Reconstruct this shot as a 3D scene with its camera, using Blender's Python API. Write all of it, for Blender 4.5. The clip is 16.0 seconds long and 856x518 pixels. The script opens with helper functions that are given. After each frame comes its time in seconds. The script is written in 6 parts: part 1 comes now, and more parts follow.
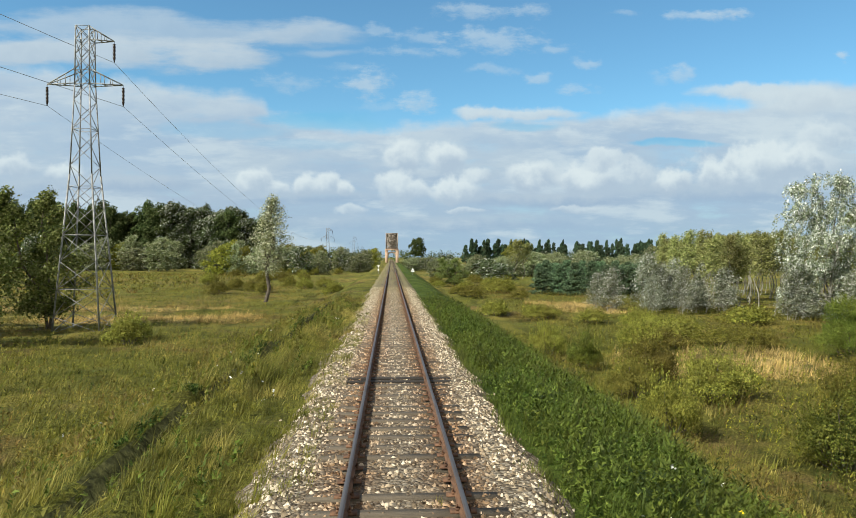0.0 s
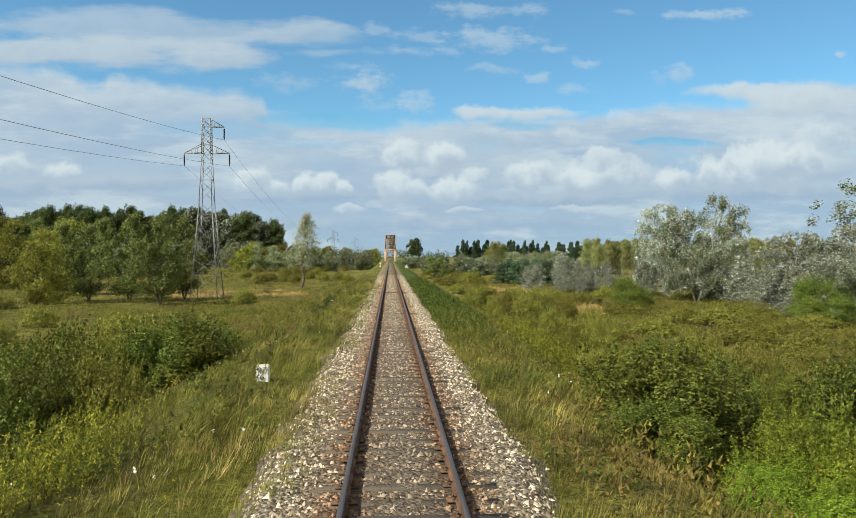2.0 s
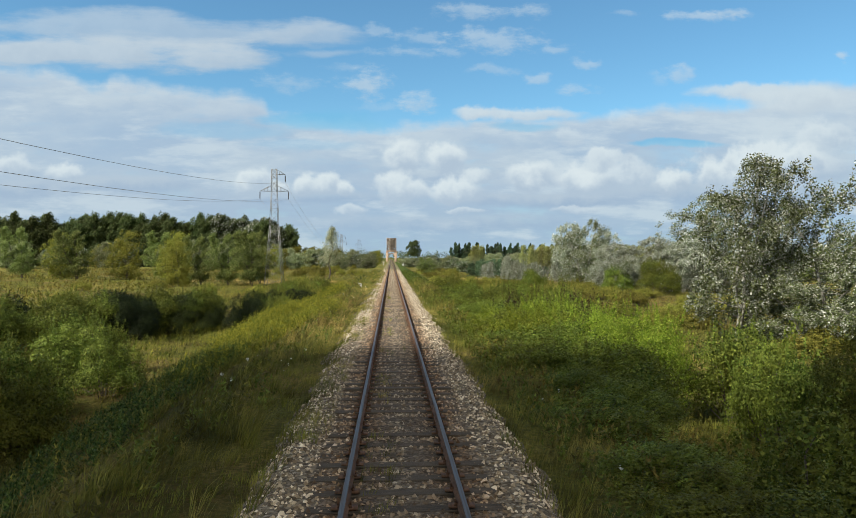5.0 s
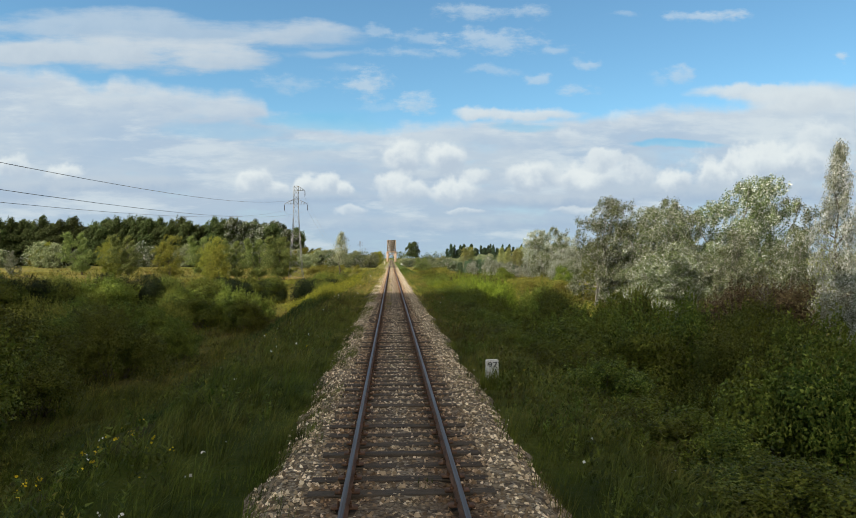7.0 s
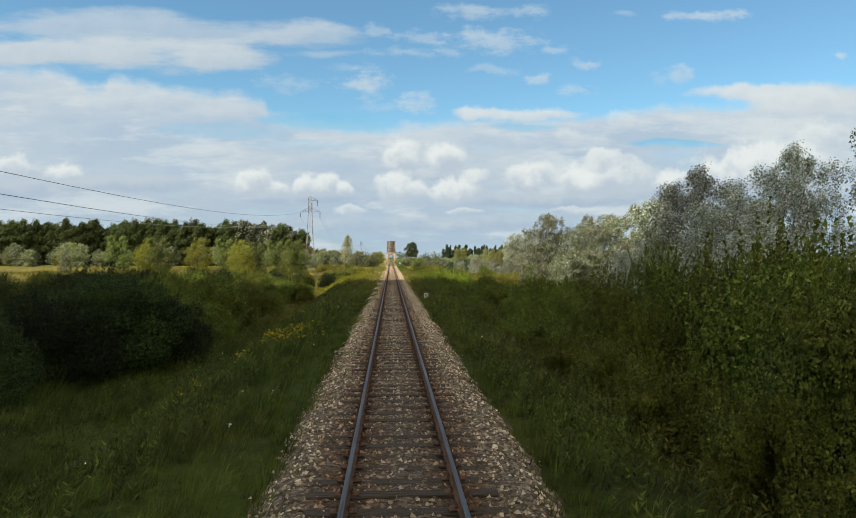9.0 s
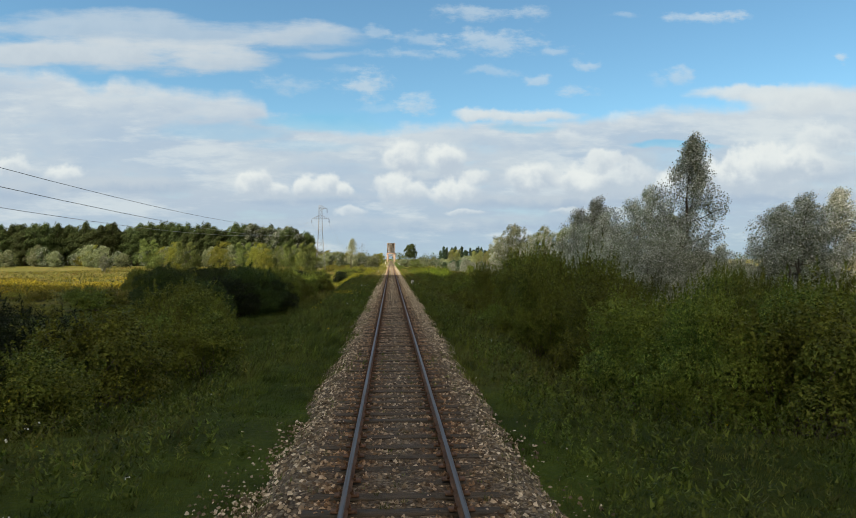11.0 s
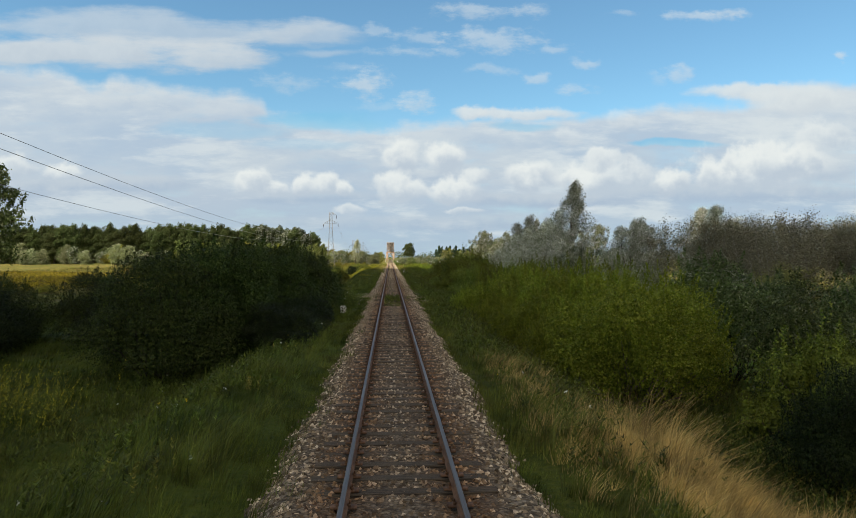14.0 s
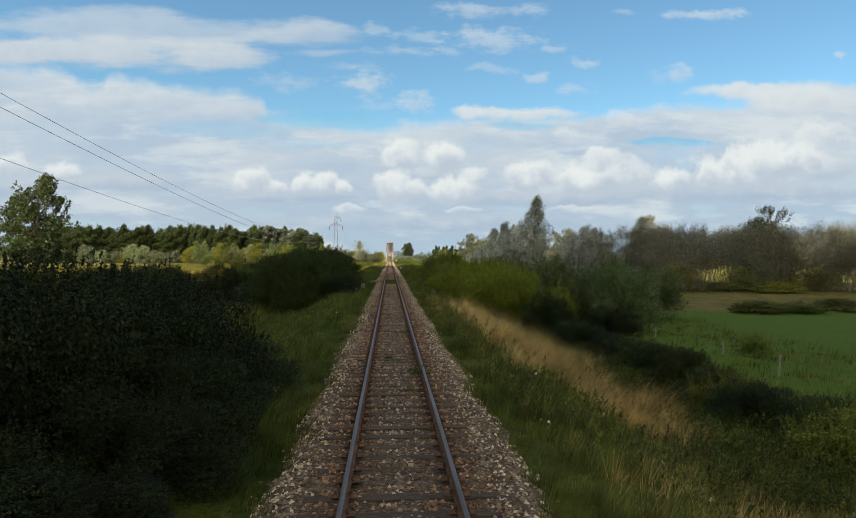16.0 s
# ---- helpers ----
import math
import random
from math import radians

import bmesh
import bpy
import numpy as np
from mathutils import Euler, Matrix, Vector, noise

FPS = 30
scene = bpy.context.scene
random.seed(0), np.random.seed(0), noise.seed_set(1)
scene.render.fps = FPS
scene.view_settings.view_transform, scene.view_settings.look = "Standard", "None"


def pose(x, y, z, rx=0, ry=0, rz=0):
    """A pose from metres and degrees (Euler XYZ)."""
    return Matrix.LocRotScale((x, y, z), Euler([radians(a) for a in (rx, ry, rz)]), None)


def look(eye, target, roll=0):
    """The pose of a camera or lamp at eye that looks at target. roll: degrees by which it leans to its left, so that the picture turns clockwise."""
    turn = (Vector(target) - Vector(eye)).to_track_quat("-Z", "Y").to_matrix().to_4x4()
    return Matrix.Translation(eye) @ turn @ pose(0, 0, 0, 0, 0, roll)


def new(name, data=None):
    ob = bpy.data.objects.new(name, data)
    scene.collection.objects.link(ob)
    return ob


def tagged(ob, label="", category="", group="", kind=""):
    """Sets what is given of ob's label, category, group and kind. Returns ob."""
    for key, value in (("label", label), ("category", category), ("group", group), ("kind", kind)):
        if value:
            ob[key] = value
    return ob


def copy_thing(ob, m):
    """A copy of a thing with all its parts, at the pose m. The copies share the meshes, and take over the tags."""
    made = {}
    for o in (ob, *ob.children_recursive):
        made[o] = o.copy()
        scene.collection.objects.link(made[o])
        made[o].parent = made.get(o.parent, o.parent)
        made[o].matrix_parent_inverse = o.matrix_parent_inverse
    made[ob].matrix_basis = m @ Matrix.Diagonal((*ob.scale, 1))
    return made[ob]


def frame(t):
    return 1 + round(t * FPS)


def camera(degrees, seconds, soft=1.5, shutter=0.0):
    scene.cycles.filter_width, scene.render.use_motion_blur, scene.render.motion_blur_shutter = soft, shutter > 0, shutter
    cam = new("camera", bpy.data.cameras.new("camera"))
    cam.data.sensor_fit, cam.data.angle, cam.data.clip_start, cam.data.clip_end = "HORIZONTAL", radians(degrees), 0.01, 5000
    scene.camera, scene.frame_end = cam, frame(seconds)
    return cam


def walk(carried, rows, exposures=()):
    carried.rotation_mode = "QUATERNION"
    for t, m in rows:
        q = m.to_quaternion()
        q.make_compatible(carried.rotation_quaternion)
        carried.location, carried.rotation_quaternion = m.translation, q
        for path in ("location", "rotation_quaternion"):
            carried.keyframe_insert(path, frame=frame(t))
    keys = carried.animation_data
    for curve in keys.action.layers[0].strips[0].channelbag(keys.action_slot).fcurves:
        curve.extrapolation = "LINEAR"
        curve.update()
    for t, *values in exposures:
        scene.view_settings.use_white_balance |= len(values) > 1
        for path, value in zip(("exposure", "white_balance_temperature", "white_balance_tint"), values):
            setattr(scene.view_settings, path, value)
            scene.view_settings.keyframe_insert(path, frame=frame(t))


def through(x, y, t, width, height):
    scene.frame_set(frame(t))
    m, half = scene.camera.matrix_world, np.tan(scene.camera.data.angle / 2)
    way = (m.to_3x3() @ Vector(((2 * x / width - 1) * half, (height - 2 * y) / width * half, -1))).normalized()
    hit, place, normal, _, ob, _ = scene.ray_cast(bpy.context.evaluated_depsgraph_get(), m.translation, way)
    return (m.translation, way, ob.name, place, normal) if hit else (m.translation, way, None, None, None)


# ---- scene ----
from collections import namedtuple

# The camera looks back from the rear of a train that runs away along the track (towards -y).
# Rail tops lie at z = 0, the track's centre line at x = 0, and y = 0 is where the shot begins.
FOCAL = 1290.0
EYE_X, EYE_Z = -0.155, 3.05
cam = camera(2 * math.degrees(math.atan(784 / FOCAL)), 16.0, soft=0.5)


def gone(t):
    """Metres travelled after t seconds."""
    return 22.252 * t - 0.6009 * t * t / 2 + 0.03548 * t ** 3 / 6


# seconds, turn and tilt of the view (tangents times FOCAL)
AIM = [
    (0.0, 67.2, -4.6), (0.5, 68.3, -5.2), (1.0, 69.4, -5.4), (1.5, 69.5, -6.2), (2.0, 69.4, -5.6), (2.5, 69.3, -6.1),
    (3.0, 68.8, -5.7), (3.5, 68.5, -5.4), (4.0, 68.1, -5.6), (4.6, 67.7, -4.8), (5.5, 67.4, -3.6), (6.3, 67.2, -2.9),
    (7.0, 67.5, -3.2), (7.5, 68.3, -3.9), (8.0, 68.2, -4.2), (8.5, 68.0, -3.8), (9.0, 68.2, -3.4), (9.6, 68.2, -2.8),
    (10.5, 68.2, -1.8), (11.3, 68.4, -1.2), (12.0, 69.2, -2.4), (12.5, 69.3, -2.8), (13.0, 68.9, -3.7), (13.5, 69.0, -4.1),
    (14.0, 69.4, -4.5), (14.5, 70.0, -4.5), (15.0, 70.5, -5.1), (15.5, 70.4, -5.4), (16.0, 70.4, -5.6),
]
rows = []
for t, turn, tilt in AIM:
    eye = Vector((EYE_X, -gone(t), EYE_Z))
    rows.append((t, look(eye, eye + Vector((turn / FOCAL, 1, tilt / FOCAL)) * 10)))
walk(cam, rows, [(0.0, 0.55, 6300, 6), (2.0, 0.50, 6300, 6), (4.0, 0.49, 6300, 7), (6.3, 0.61, 6450, 9), (7.5, 0.62, 6700, 10), (9.0, 0.63, 6850, 10), (16.0, 0.65, 6850, 11)])

# ---- sky, clouds and sun ----
SUN_EL, SUN_AZ = radians(42), math.atan2(-0.85, -0.53)      # azimuth from +y towards +x
TO_SUN = Vector((math.sin(SUN_AZ) * math.cos(SUN_EL), math.cos(SUN_AZ) * math.cos(SUN_EL), math.sin(SUN_EL)))
sun = new("sun", bpy.data.lights.new("sun", "SUN"))
sun.data.energy, sun.data.angle, sun.data.color = 5.0, radians(0.6), (1.0, 0.93, 0.80)
sun.matrix_basis = look((0, 0, 60), Vector((0, 0, 60)) - TO_SUN)


class Net:
    """Short hand for building a node tree."""

    def __init__(self, tree):
        self.t = tree
        tree.nodes.clear()

    def n(self, kind, **kw):
        node = self.t.nodes.new(kind)
        for key, value in kw.items():
            if key == "op":
                node.operation = value
            elif key == "blend":
                node.blend_type = value
            elif key == "dims":
                node.noise_dimensions = value
        return node

    def put(self, sock, value):
        if hasattr(value, "is_output"):
            self.t.links.new(value, sock)
        elif value is not None:
            sock.default_value = value

    def math(self, op, a, b=0.0, c=None, clamp=False):
        m = self.n("ShaderNodeMath", op=op)
        m.use_clamp = clamp
        self.put(m.inputs[0], a)
        self.put(m.inputs[1], b)
        if c is not None:
            self.put(m.inputs[2], c)
        return m.outputs[0]

    def vec(self, op, a, b=None):
        m = self.n("ShaderNodeVectorMath", op=op)
        self.put(m.inputs[0], a)
        if b is not None:
            self.put(m.inputs[1], b)
        return m.outputs["Value"] if op in ("LENGTH", "DOT_PRODUCT", "DISTANCE") else m.outputs[0]

    def noise(self, vec, scale, detail=4, rough=0.55, colour=False):
        m = self.n("ShaderNodeTexNoise")
        self.put(m.inputs["Vector"], vec)
        self.put(m.inputs["Scale"], scale)
        self.put(m.inputs["Detail"], detail)
        self.put(m.inputs["Roughness"], rough)
        return m.outputs["Color" if colour else "Fac"]

    def step(self, x, lo, hi, a=0.0, b=1.0):
        m = self.n("ShaderNodeMapRange")
        m.interpolation_type = "SMOOTHSTEP"
        for i, v in enumerate((x, lo, hi, a, b)):
            self.put(m.inputs[i], v)
        return m.outputs[0]

    def mix(self, f, a, b, blend="MIX"):
        m = self.n("ShaderNodeMix")
        m.data_type, m.blend_type = "RGBA", blend
        self.put(m.inputs[0], f)
        self.put(m.inputs[6], a if hasattr(a, "is_output") else (*a, 1))
        self.put(m.inputs[7], b if hasattr(b, "is_output") else (*b, 1))
        return m.outputs[2]

    def ramp(self, f, stops):
        m = self.n("ShaderNodeValToRGB")
        el = m.color_ramp.elements
        while len(el) < len(stops):
            el.new(0.5)
        for e, (p, c) in zip(el, stops):
            e.position, e.color = p, (*c, 1)
        self.put(m.inputs[0], f)
        return m.outputs[0]


# clouds of the visible sky on the plane y = 1, as soft ellipses: centre x, z, half width, half height
def sky_at(x, y, w, h):
    return ((x - 716) / FOCAL, (470 - y) / FOCAL, w / FOCAL, h / FOCAL)


def tone(r, g, b):
    """A cloud's colour from its look in daylight (0 to 255)."""
    return tuple((v / 255) ** 2.2 / 0.86 * k for v, k in ((r, 0.92), (g, 0.995), (b, 1.01)))


world = bpy.data.worlds.new("sky")
scene.world = world
world.use_nodes = True
W = Net(world.node_tree)
direction = W.n("ShaderNodeTexCoord").outputs["Generated"]
sep = W.n("ShaderNodeSeparateXYZ")
W.put(sep.inputs[0], direction)
DX, DY, DZ = sep.outputs
front = W.math("MAXIMUM", DY, 0.05)
U, V = W.math("DIVIDE", DX, front), W.math("DIVIDE", DZ, front)
plane = W.n("ShaderNodeCombineXYZ")
W.put(plane.inputs[0], U)
W.put(plane.inputs[1], V)
plane = plane.outputs[0]
in_front = W.step(DY, 0.25, 0.5)


def warped(scale, amount, detail, flat=0.6):
    c = W.noise(plane, scale, detail, 0.58, colour=True)
    return W.vec("ADD", plane, W.vec("MULTIPLY", W.vec("SUBTRACT", c, (0.5, 0.5, 0.5)), (amount, amount * flat, 0)))


streak = W.noise(W.vec("MULTIPLY", plane, (1.0, 4.0, 1)), 6, 7, 0.6)          # long level fibres
lump = W.noise(plane, 30, 6, 0.55)                                            # rounded heads
broad = W.noise(W.vec("MULTIPLY", plane, (1.0, 2.8, 1)), 3.2, 5, 0.55)
streak_off = W.math("SUBTRACT", streak, 0.5)
lump_off = W.math("SUBTRACT", lump, 0.5)
shred_off = W.math("SUBTRACT", W.noise(W.vec("MULTIPLY", plane, (1.0, 2.2, 1)), 24, 7, 0.68), 0.5)
shredded = warped(14, 0.075, 7, 0.5)
drifted, heaped = warped(9, 0.07, 6, 0.35), warped(22, 0.035, 6, 0.8)

sky = W.n("ShaderNodeTexSky")
sky.sky_type, sky.sun_disc = "NISHITA", False
sky.sun_elevation, sky.sun_rotation = SUN_EL, SUN_AZ
sky.air_density, sky.dust_density, sky.ozone_density = 1.0, 0.25, 2.2
CLOUD, CLEAR = 0.56, 0.098
colour = W.mix(1.0, W.mix(1.0, sky.outputs[0], (0.70, 1.00, 1.03), "MULTIPLY"), (CLEAR / CLOUD,) * 3, "MULTIPLY")

# the closed deck: its upper edge from left to right, then its colours from top to horizon
edge = W.n("ShaderNodeFloatCurve")
curve = edge.mapping.curves[0]
EDGE = [(-150, 150), (120, 138), (200, 160), (215, 150), (330, 162), (480, 186), (500, 206), (560, 214), (640, 232), (720, 228), (850, 215), (1050, 208),
        (1180, 196), (1300, 184), (1400, 178), (1480, 148), (1560, 142), (1750, 140)]
while len(curve.points) < len(EDGE):
    curve.points.new(0.5, 0.5)
for pt, (x, y) in zip(curve.points, EDGE):
    pt.location = ((x + 150) / 1900, (470 - y) / 470)
edge.mapping.update()
W.put(edge.inputs["Value"], W.math("DIVIDE", W.math("ADD", W.math("MULTIPLY", U, FOCAL), 716 + 150), 1900))
over = W.math("SUBTRACT", W.math("MULTIPLY", edge.outputs[0], 470 / FOCAL), V)
over = W.math("ADD", over, W.math("ADD", W.math("MULTIPLY", lump_off, 0.022), W.math("MULTIPLY", streak_off, 0.03)))
HEIGHTS = [(470, (172, 190, 208)), (425, (176, 193, 212)), (395, (180, 193, 212)), (365, (184, 195, 213)), (330, (196, 204, 217)),
           (290, (203, 210, 220)), (250, (203, 211, 222)), (205, (208, 214, 223)), (150, (212, 217, 224))]
deck = W.ramp(W.math("MULTIPLY", V, FOCAL / 470), [((470 - y) / 470, tone(*c)) for y, c in HEIGHTS])
deck = W.mix(W.step(broad, 0.36, 0.60, 0.75, 0.0), deck, tone(172, 190, 214))
deck = W.mix(W.step(shred_off, -0.16, 0.02, 0.35, 0.0), deck, tone(180, 194, 214))
deck = W.mix(W.math("MULTIPLY", W.step(streak, 0.48, 0.64), 0.6), deck, tone(224, 227, 231))
deck = W.mix(W.step(over, 0.0, 0.035, 0.4, 0.0), deck, tone(224, 227, 232))
colour = W.mix(W.math("MULTIPLY", W.step(over, -0.006, 0.016), W.step(streak, 0.30, 0.46, 0.80, 0.97)), colour, deck)


def lay(at, under, x, y, w, h, cover, top, foot, rough=0.9, noise_off=streak_off, soft=0.75):
    """One cloud over what lies under it, lit from above and a little from the left."""
    cx, cz, rx, rz = sky_at(x, y, w, h)
    d = W.vec("MULTIPLY", W.vec("SUBTRACT", at, (cx, cz, 0)), (1 / rx, 1 / rz, 0))
    r = W.math("ADD", W.vec("LENGTH", d), W.math("MULTIPLY", noise_off, rough * 2))
    mask = W.step(r, 1.2, 1.2 - soft, 0.0, cover)
    light = W.step(W.math("ADD", W.vec("DOT_PRODUCT", d, (-0.25, 0.75, 0)), W.math("MULTIPLY", lump_off, 2.0)), -0.65, 0.55)
    return W.mix(mask, under, W.mix(light, tone(*foot), tone(*top)))


WHITE, PALE, GREY, DIM = (226, 229, 233), (208, 214, 223), (196, 204, 216), (168, 184, 207)
for x, y, w, h, cover in [(250, 62, 340, 32, 0.62), (570, 66, 110, 26, 0.55), (140, 104, 330, 34, 0.92), (400, 112, 120, 22, 0.7), (600, 100, 70, 10, 0.4)]:
    colour = lay(drifted, colour, x, y, w, h, cover, PALE, GREY, 1.1)
# thin shreds in the blue
SHREDS_WEST = [(668, 150, 52, 24, 0.75), (530, 150, 54, 18, 0.4), (765, 186, 36, 17, 0.6), (770, 66, 60, 16, 0.42), (735, 98, 64, 12, 0.42), (690, 60, 30, 12, 0.4),
               (910, 68, 90, 24, 0.6), (868, 17, 76, 17, 0.55), (988, 18, 44, 12, 0.5), (1300, 19, 66, 11, 0.6), (1340, 10, 40, 9, 0.6), (1030, 88, 42, 9, 0.45)]
SHREDS_EAST = [(1080, 113, 28, 10, 0.5), (985, 136, 36, 12, 0.55), (895, 122, 54, 8, 0.35), (1066, 163, 40, 11, 0.5), (1243, 127, 30, 18, 0.55), (1205, 142, 24, 12, 0.25),
               (1562, 97, 16, 11, 0.7), (640, 122, 40, 8, 0.25), (700, 190, 50, 10, 0.25), (830, 92, 30, 9, 0.35), (1150, 20, 30, 6, 0.3)]
for x, y, w, h, cover in SHREDS_WEST + SHREDS_EAST:
    colour = lay(shredded, colour, x, y, w, h, cover * 0.85, (218, 224, 231), (204, 213, 224), 1.5, shred_off, soft=1.1)
for x, y, w, h in [(870, 203, 40, 13), (965, 206, 100, 13), (1400, 160, 120, 17), (1500, 172, 140, 30)]:
    colour = lay(heaped, colour, x, y, w, h, 0.9, (222, 226, 231), PALE, 0.7)
for x, y, w, h, cover in [(600, 222, 120, 20, 0.75), (1240, 259, 95, 8, 0.8), (960, 229, 90, 10, 0.6), (410, 246, 130, 18, 0.35), (560, 268, 120, 12, 0.25)]:
    colour = lay(drifted, colour, x, y, w, h, cover, (132, 194, 231), (150, 202, 232), 0.9)              # gaps in the deck
for x, y, w, h, cover in [(1010, 364, 190, 16, 0.8), (1380, 350, 260, 22, 0.7), (210, 338, 170, 16, 0.7), (790, 322, 120, 14, 0.5), (560, 362, 150, 12, 0.6),
                          (1180, 300, 40, 34, 0.5), (1530, 300, 60, 26, 0.6), (800, 408, 330, 18, 0.5), (60, 350, 130, 18, 0.6)]:
    colour = lay(drifted, colour, x, y, w, h, cover, GREY, DIM, 0.7)                                     # shaded undersides
# heaped heads, far ones first
HEADS_FAR = [(1440, 300, 150, 46, 0.8), (1530, 246, 60, 34, 0.6), (1130, 318, 110, 34, 0.7), (640, 388, 34, 12, 0.6), (850, 386, 40, 6, 0.5), (1060, 382, 50, 8, 0.5),
             (135, 318, 44, 16, 0.85), (30, 312, 60, 22, 0.8), (735, 286, 38, 31, 0.95), (818, 284, 42, 28, 0.95), (870, 326, 30, 20, 0.8), (510, 344, 30, 15, 0.8),
             (465, 334, 38, 26, 0.95), (560, 338, 27, 24, 0.95)]
HEADS_NEAR = [(602, 336, 28, 22, 0.95), (634, 344, 20, 17, 0.9), (724, 342, 38, 32, 0.95), (768, 344, 26, 20, 0.8), (832, 350, 52, 25, 0.95), (976, 322, 54, 27, 0.98),
              (1076, 326, 52, 27, 0.95), (1240, 328, 40, 25, 0.95), (1330, 318, 56, 32, 0.9), (1400, 290, 62, 36, 0.9), (1480, 292, 60, 40, 0.9), (1110, 292, 40, 24, 0.8),
              (1045, 250, 26, 18, 0.4), (1145, 216, 30, 24, 0.4)]
for x, y, w, h, cover in HEADS_FAR + HEADS_NEAR:
    colour = lay(heaped, colour, x, y, w, h, cover, (236, 237, 238), (190, 200, 215), 0.85, lump_off, soft=0.6)

# all round the horizon and outside the view: broken cloud from one noise on the dome
dome = W.noise(W.vec("MULTIPLY", direction, (1, 1, 2.2)), 3.2, 7, 0.58)
around = W.mix(W.step(dome, 0.45, 0.75), (1.25, 1.10, 0.90), (0.95, 0.88, 0.78))
clear = W.mix(1.0, sky.outputs[0], (0.63 * 0.088 / CLOUD, 0.98 * 0.088 / CLOUD, 1.07 * 0.088 / CLOUD), "MULTIPLY")
around = W.mix(W.step(dome, 0.36, 0.56), clear, around)
both = W.n("ShaderNodeBackground")
W.put(both.inputs[0], W.mix(in_front, around, colour))
both.inputs[1].default_value = CLOUD
W.put(W.n("ShaderNodeOutputWorld").inputs[0], both.outputs[0])
# ---- materials ----


def material(name):
    m = bpy.data.materials.new(name)
    m.use_nodes = True
    return m, Net(m.node_tree)


def finish(net, colour, rough=0.8, metal=0.0, bump=None, bump_size=0.02, through_leaf=0.0, spec=0.3):
    """The closing nodes: a Principled surface, with light through it for leaves."""
    p = net.n("ShaderNodeBsdfPrincipled")
    net.put(p.inputs["Base Color"], colour if hasattr(colour, "is_output") else (*colour, 1))
    net.put(p.inputs["Roughness"], rough)
    net.put(p.inputs["Metallic"], metal)
    net.put(p.inputs["Specular IOR Level"], spec)
    if bump is not None:
        b = net.n("ShaderNodeBump")
        b.inputs["Distance"].default_value = bump_size
        b.inputs["Strength"].default_value = 1.0
        net.put(b.inputs["Height"], bump)
        net.put(p.inputs["Normal"], b.outputs[0])
    last = p.outputs[0]
    if through_leaf:
        tr = net.n("ShaderNodeBsdfTranslucent")
        net.put(tr.inputs[0], colour)
        mx = net.n("ShaderNodeMixShader")
        mx.inputs[0].default_value = through_leaf
        net.put(mx.inputs[1], last)
        net.put(mx.inputs[2], tr.outputs[0])
        last = mx.outputs[0]
    net.put(net.n("ShaderNodeOutputMaterial").inputs[0], last)


def coords(net):
    return net.n("ShaderNodeTexCoord").outputs["Object"]


def island(net):
    return net.n("ShaderNodeNewGeometry").outputs["Random Per Island"]


def own(net):
    return net.n("ShaderNodeObjectInfo").outputs["Random"]


def world_place(net):
    return net.n("ShaderNodeNewGeometry").outputs["Position"]


def leaf_material(name, stops, patch=None, patch_scale=0.4, rough=0.6, through=0.3, per_thing=0.6):
    """Leaves: each its own shade from the stops, with larger patches and a shift from tree to tree."""
    m, n = material(name)
    c = n.ramp(island(n), stops)
    f = n.step(n.noise(world_place(n), patch_scale, 3), 0.35, 0.68)
    if patch:
        c = n.mix(n.math("MULTIPLY", f, 0.8), c, patch)
    k = n.math("ADD", n.math("MULTIPLY", own(n), per_thing), 1.0 - per_thing / 2)
    k = n.math("MULTIPLY", k, n.step(n.noise(world_place(n), 2.4, 3, 0.6), 0.32, 0.70, 0.62, 1.45))   # light and dark clumps at random, for the shade between shoots
    hsv = n.n("ShaderNodeHueSaturation")
    n.put(hsv.inputs["Value"], k)
    n.put(hsv.inputs["Hue"], n.math("ADD", n.math("MULTIPLY", own(n), 0.035), 0.487))
    n.put(hsv.inputs["Color"], c)
    finish(n, hsv.outputs[0], rough, through_leaf=through, spec=0.12)
    return m


def bark_material(name, dark, light, scale=9.0):
    m, n = material(name)
    v = n.vec("MULTIPLY", coords(n), (1, 1, 0.25))
    g = n.noise(v, scale, 6, 0.65)
    c = n.mix(n.step(g, 0.35, 0.65), dark, light)
    finish(n, c, 0.9, bump=g, bump_size=0.03)
    return m


M = {}
LM = leaf_material
M["leaf_poplar"] = LM("leaf_poplar", [(0, (0.08, 0.115, 0.025)), (0.6, (0.19, 0.235, 0.06)), (1, (0.34, 0.37, 0.15))])
M["leaf_wood"] = LM("leaf_wood", [(0, (0.032, 0.048, 0.013)), (0.6, (0.08, 0.105, 0.032)), (1, (0.145, 0.165, 0.065))])
M["leaf_yellow"] = LM("leaf_yellow", [(0, (0.11, 0.125, 0.02)), (0.6, (0.21, 0.20, 0.03)), (1, (0.31, 0.28, 0.06))])
M["leaf_silver"] = LM("leaf_silver", [(0, (0.05, 0.07, 0.02)), (0.45, (0.13, 0.155, 0.06)), (0.62, (0.24, 0.26, 0.14)), (0.75, (0.50, 0.51, 0.43)), (1, (0.78, 0.78, 0.73))],
                      patch=(0.10, 0.125, 0.04), patch_scale=1.0, rough=0.5, through=0.2)
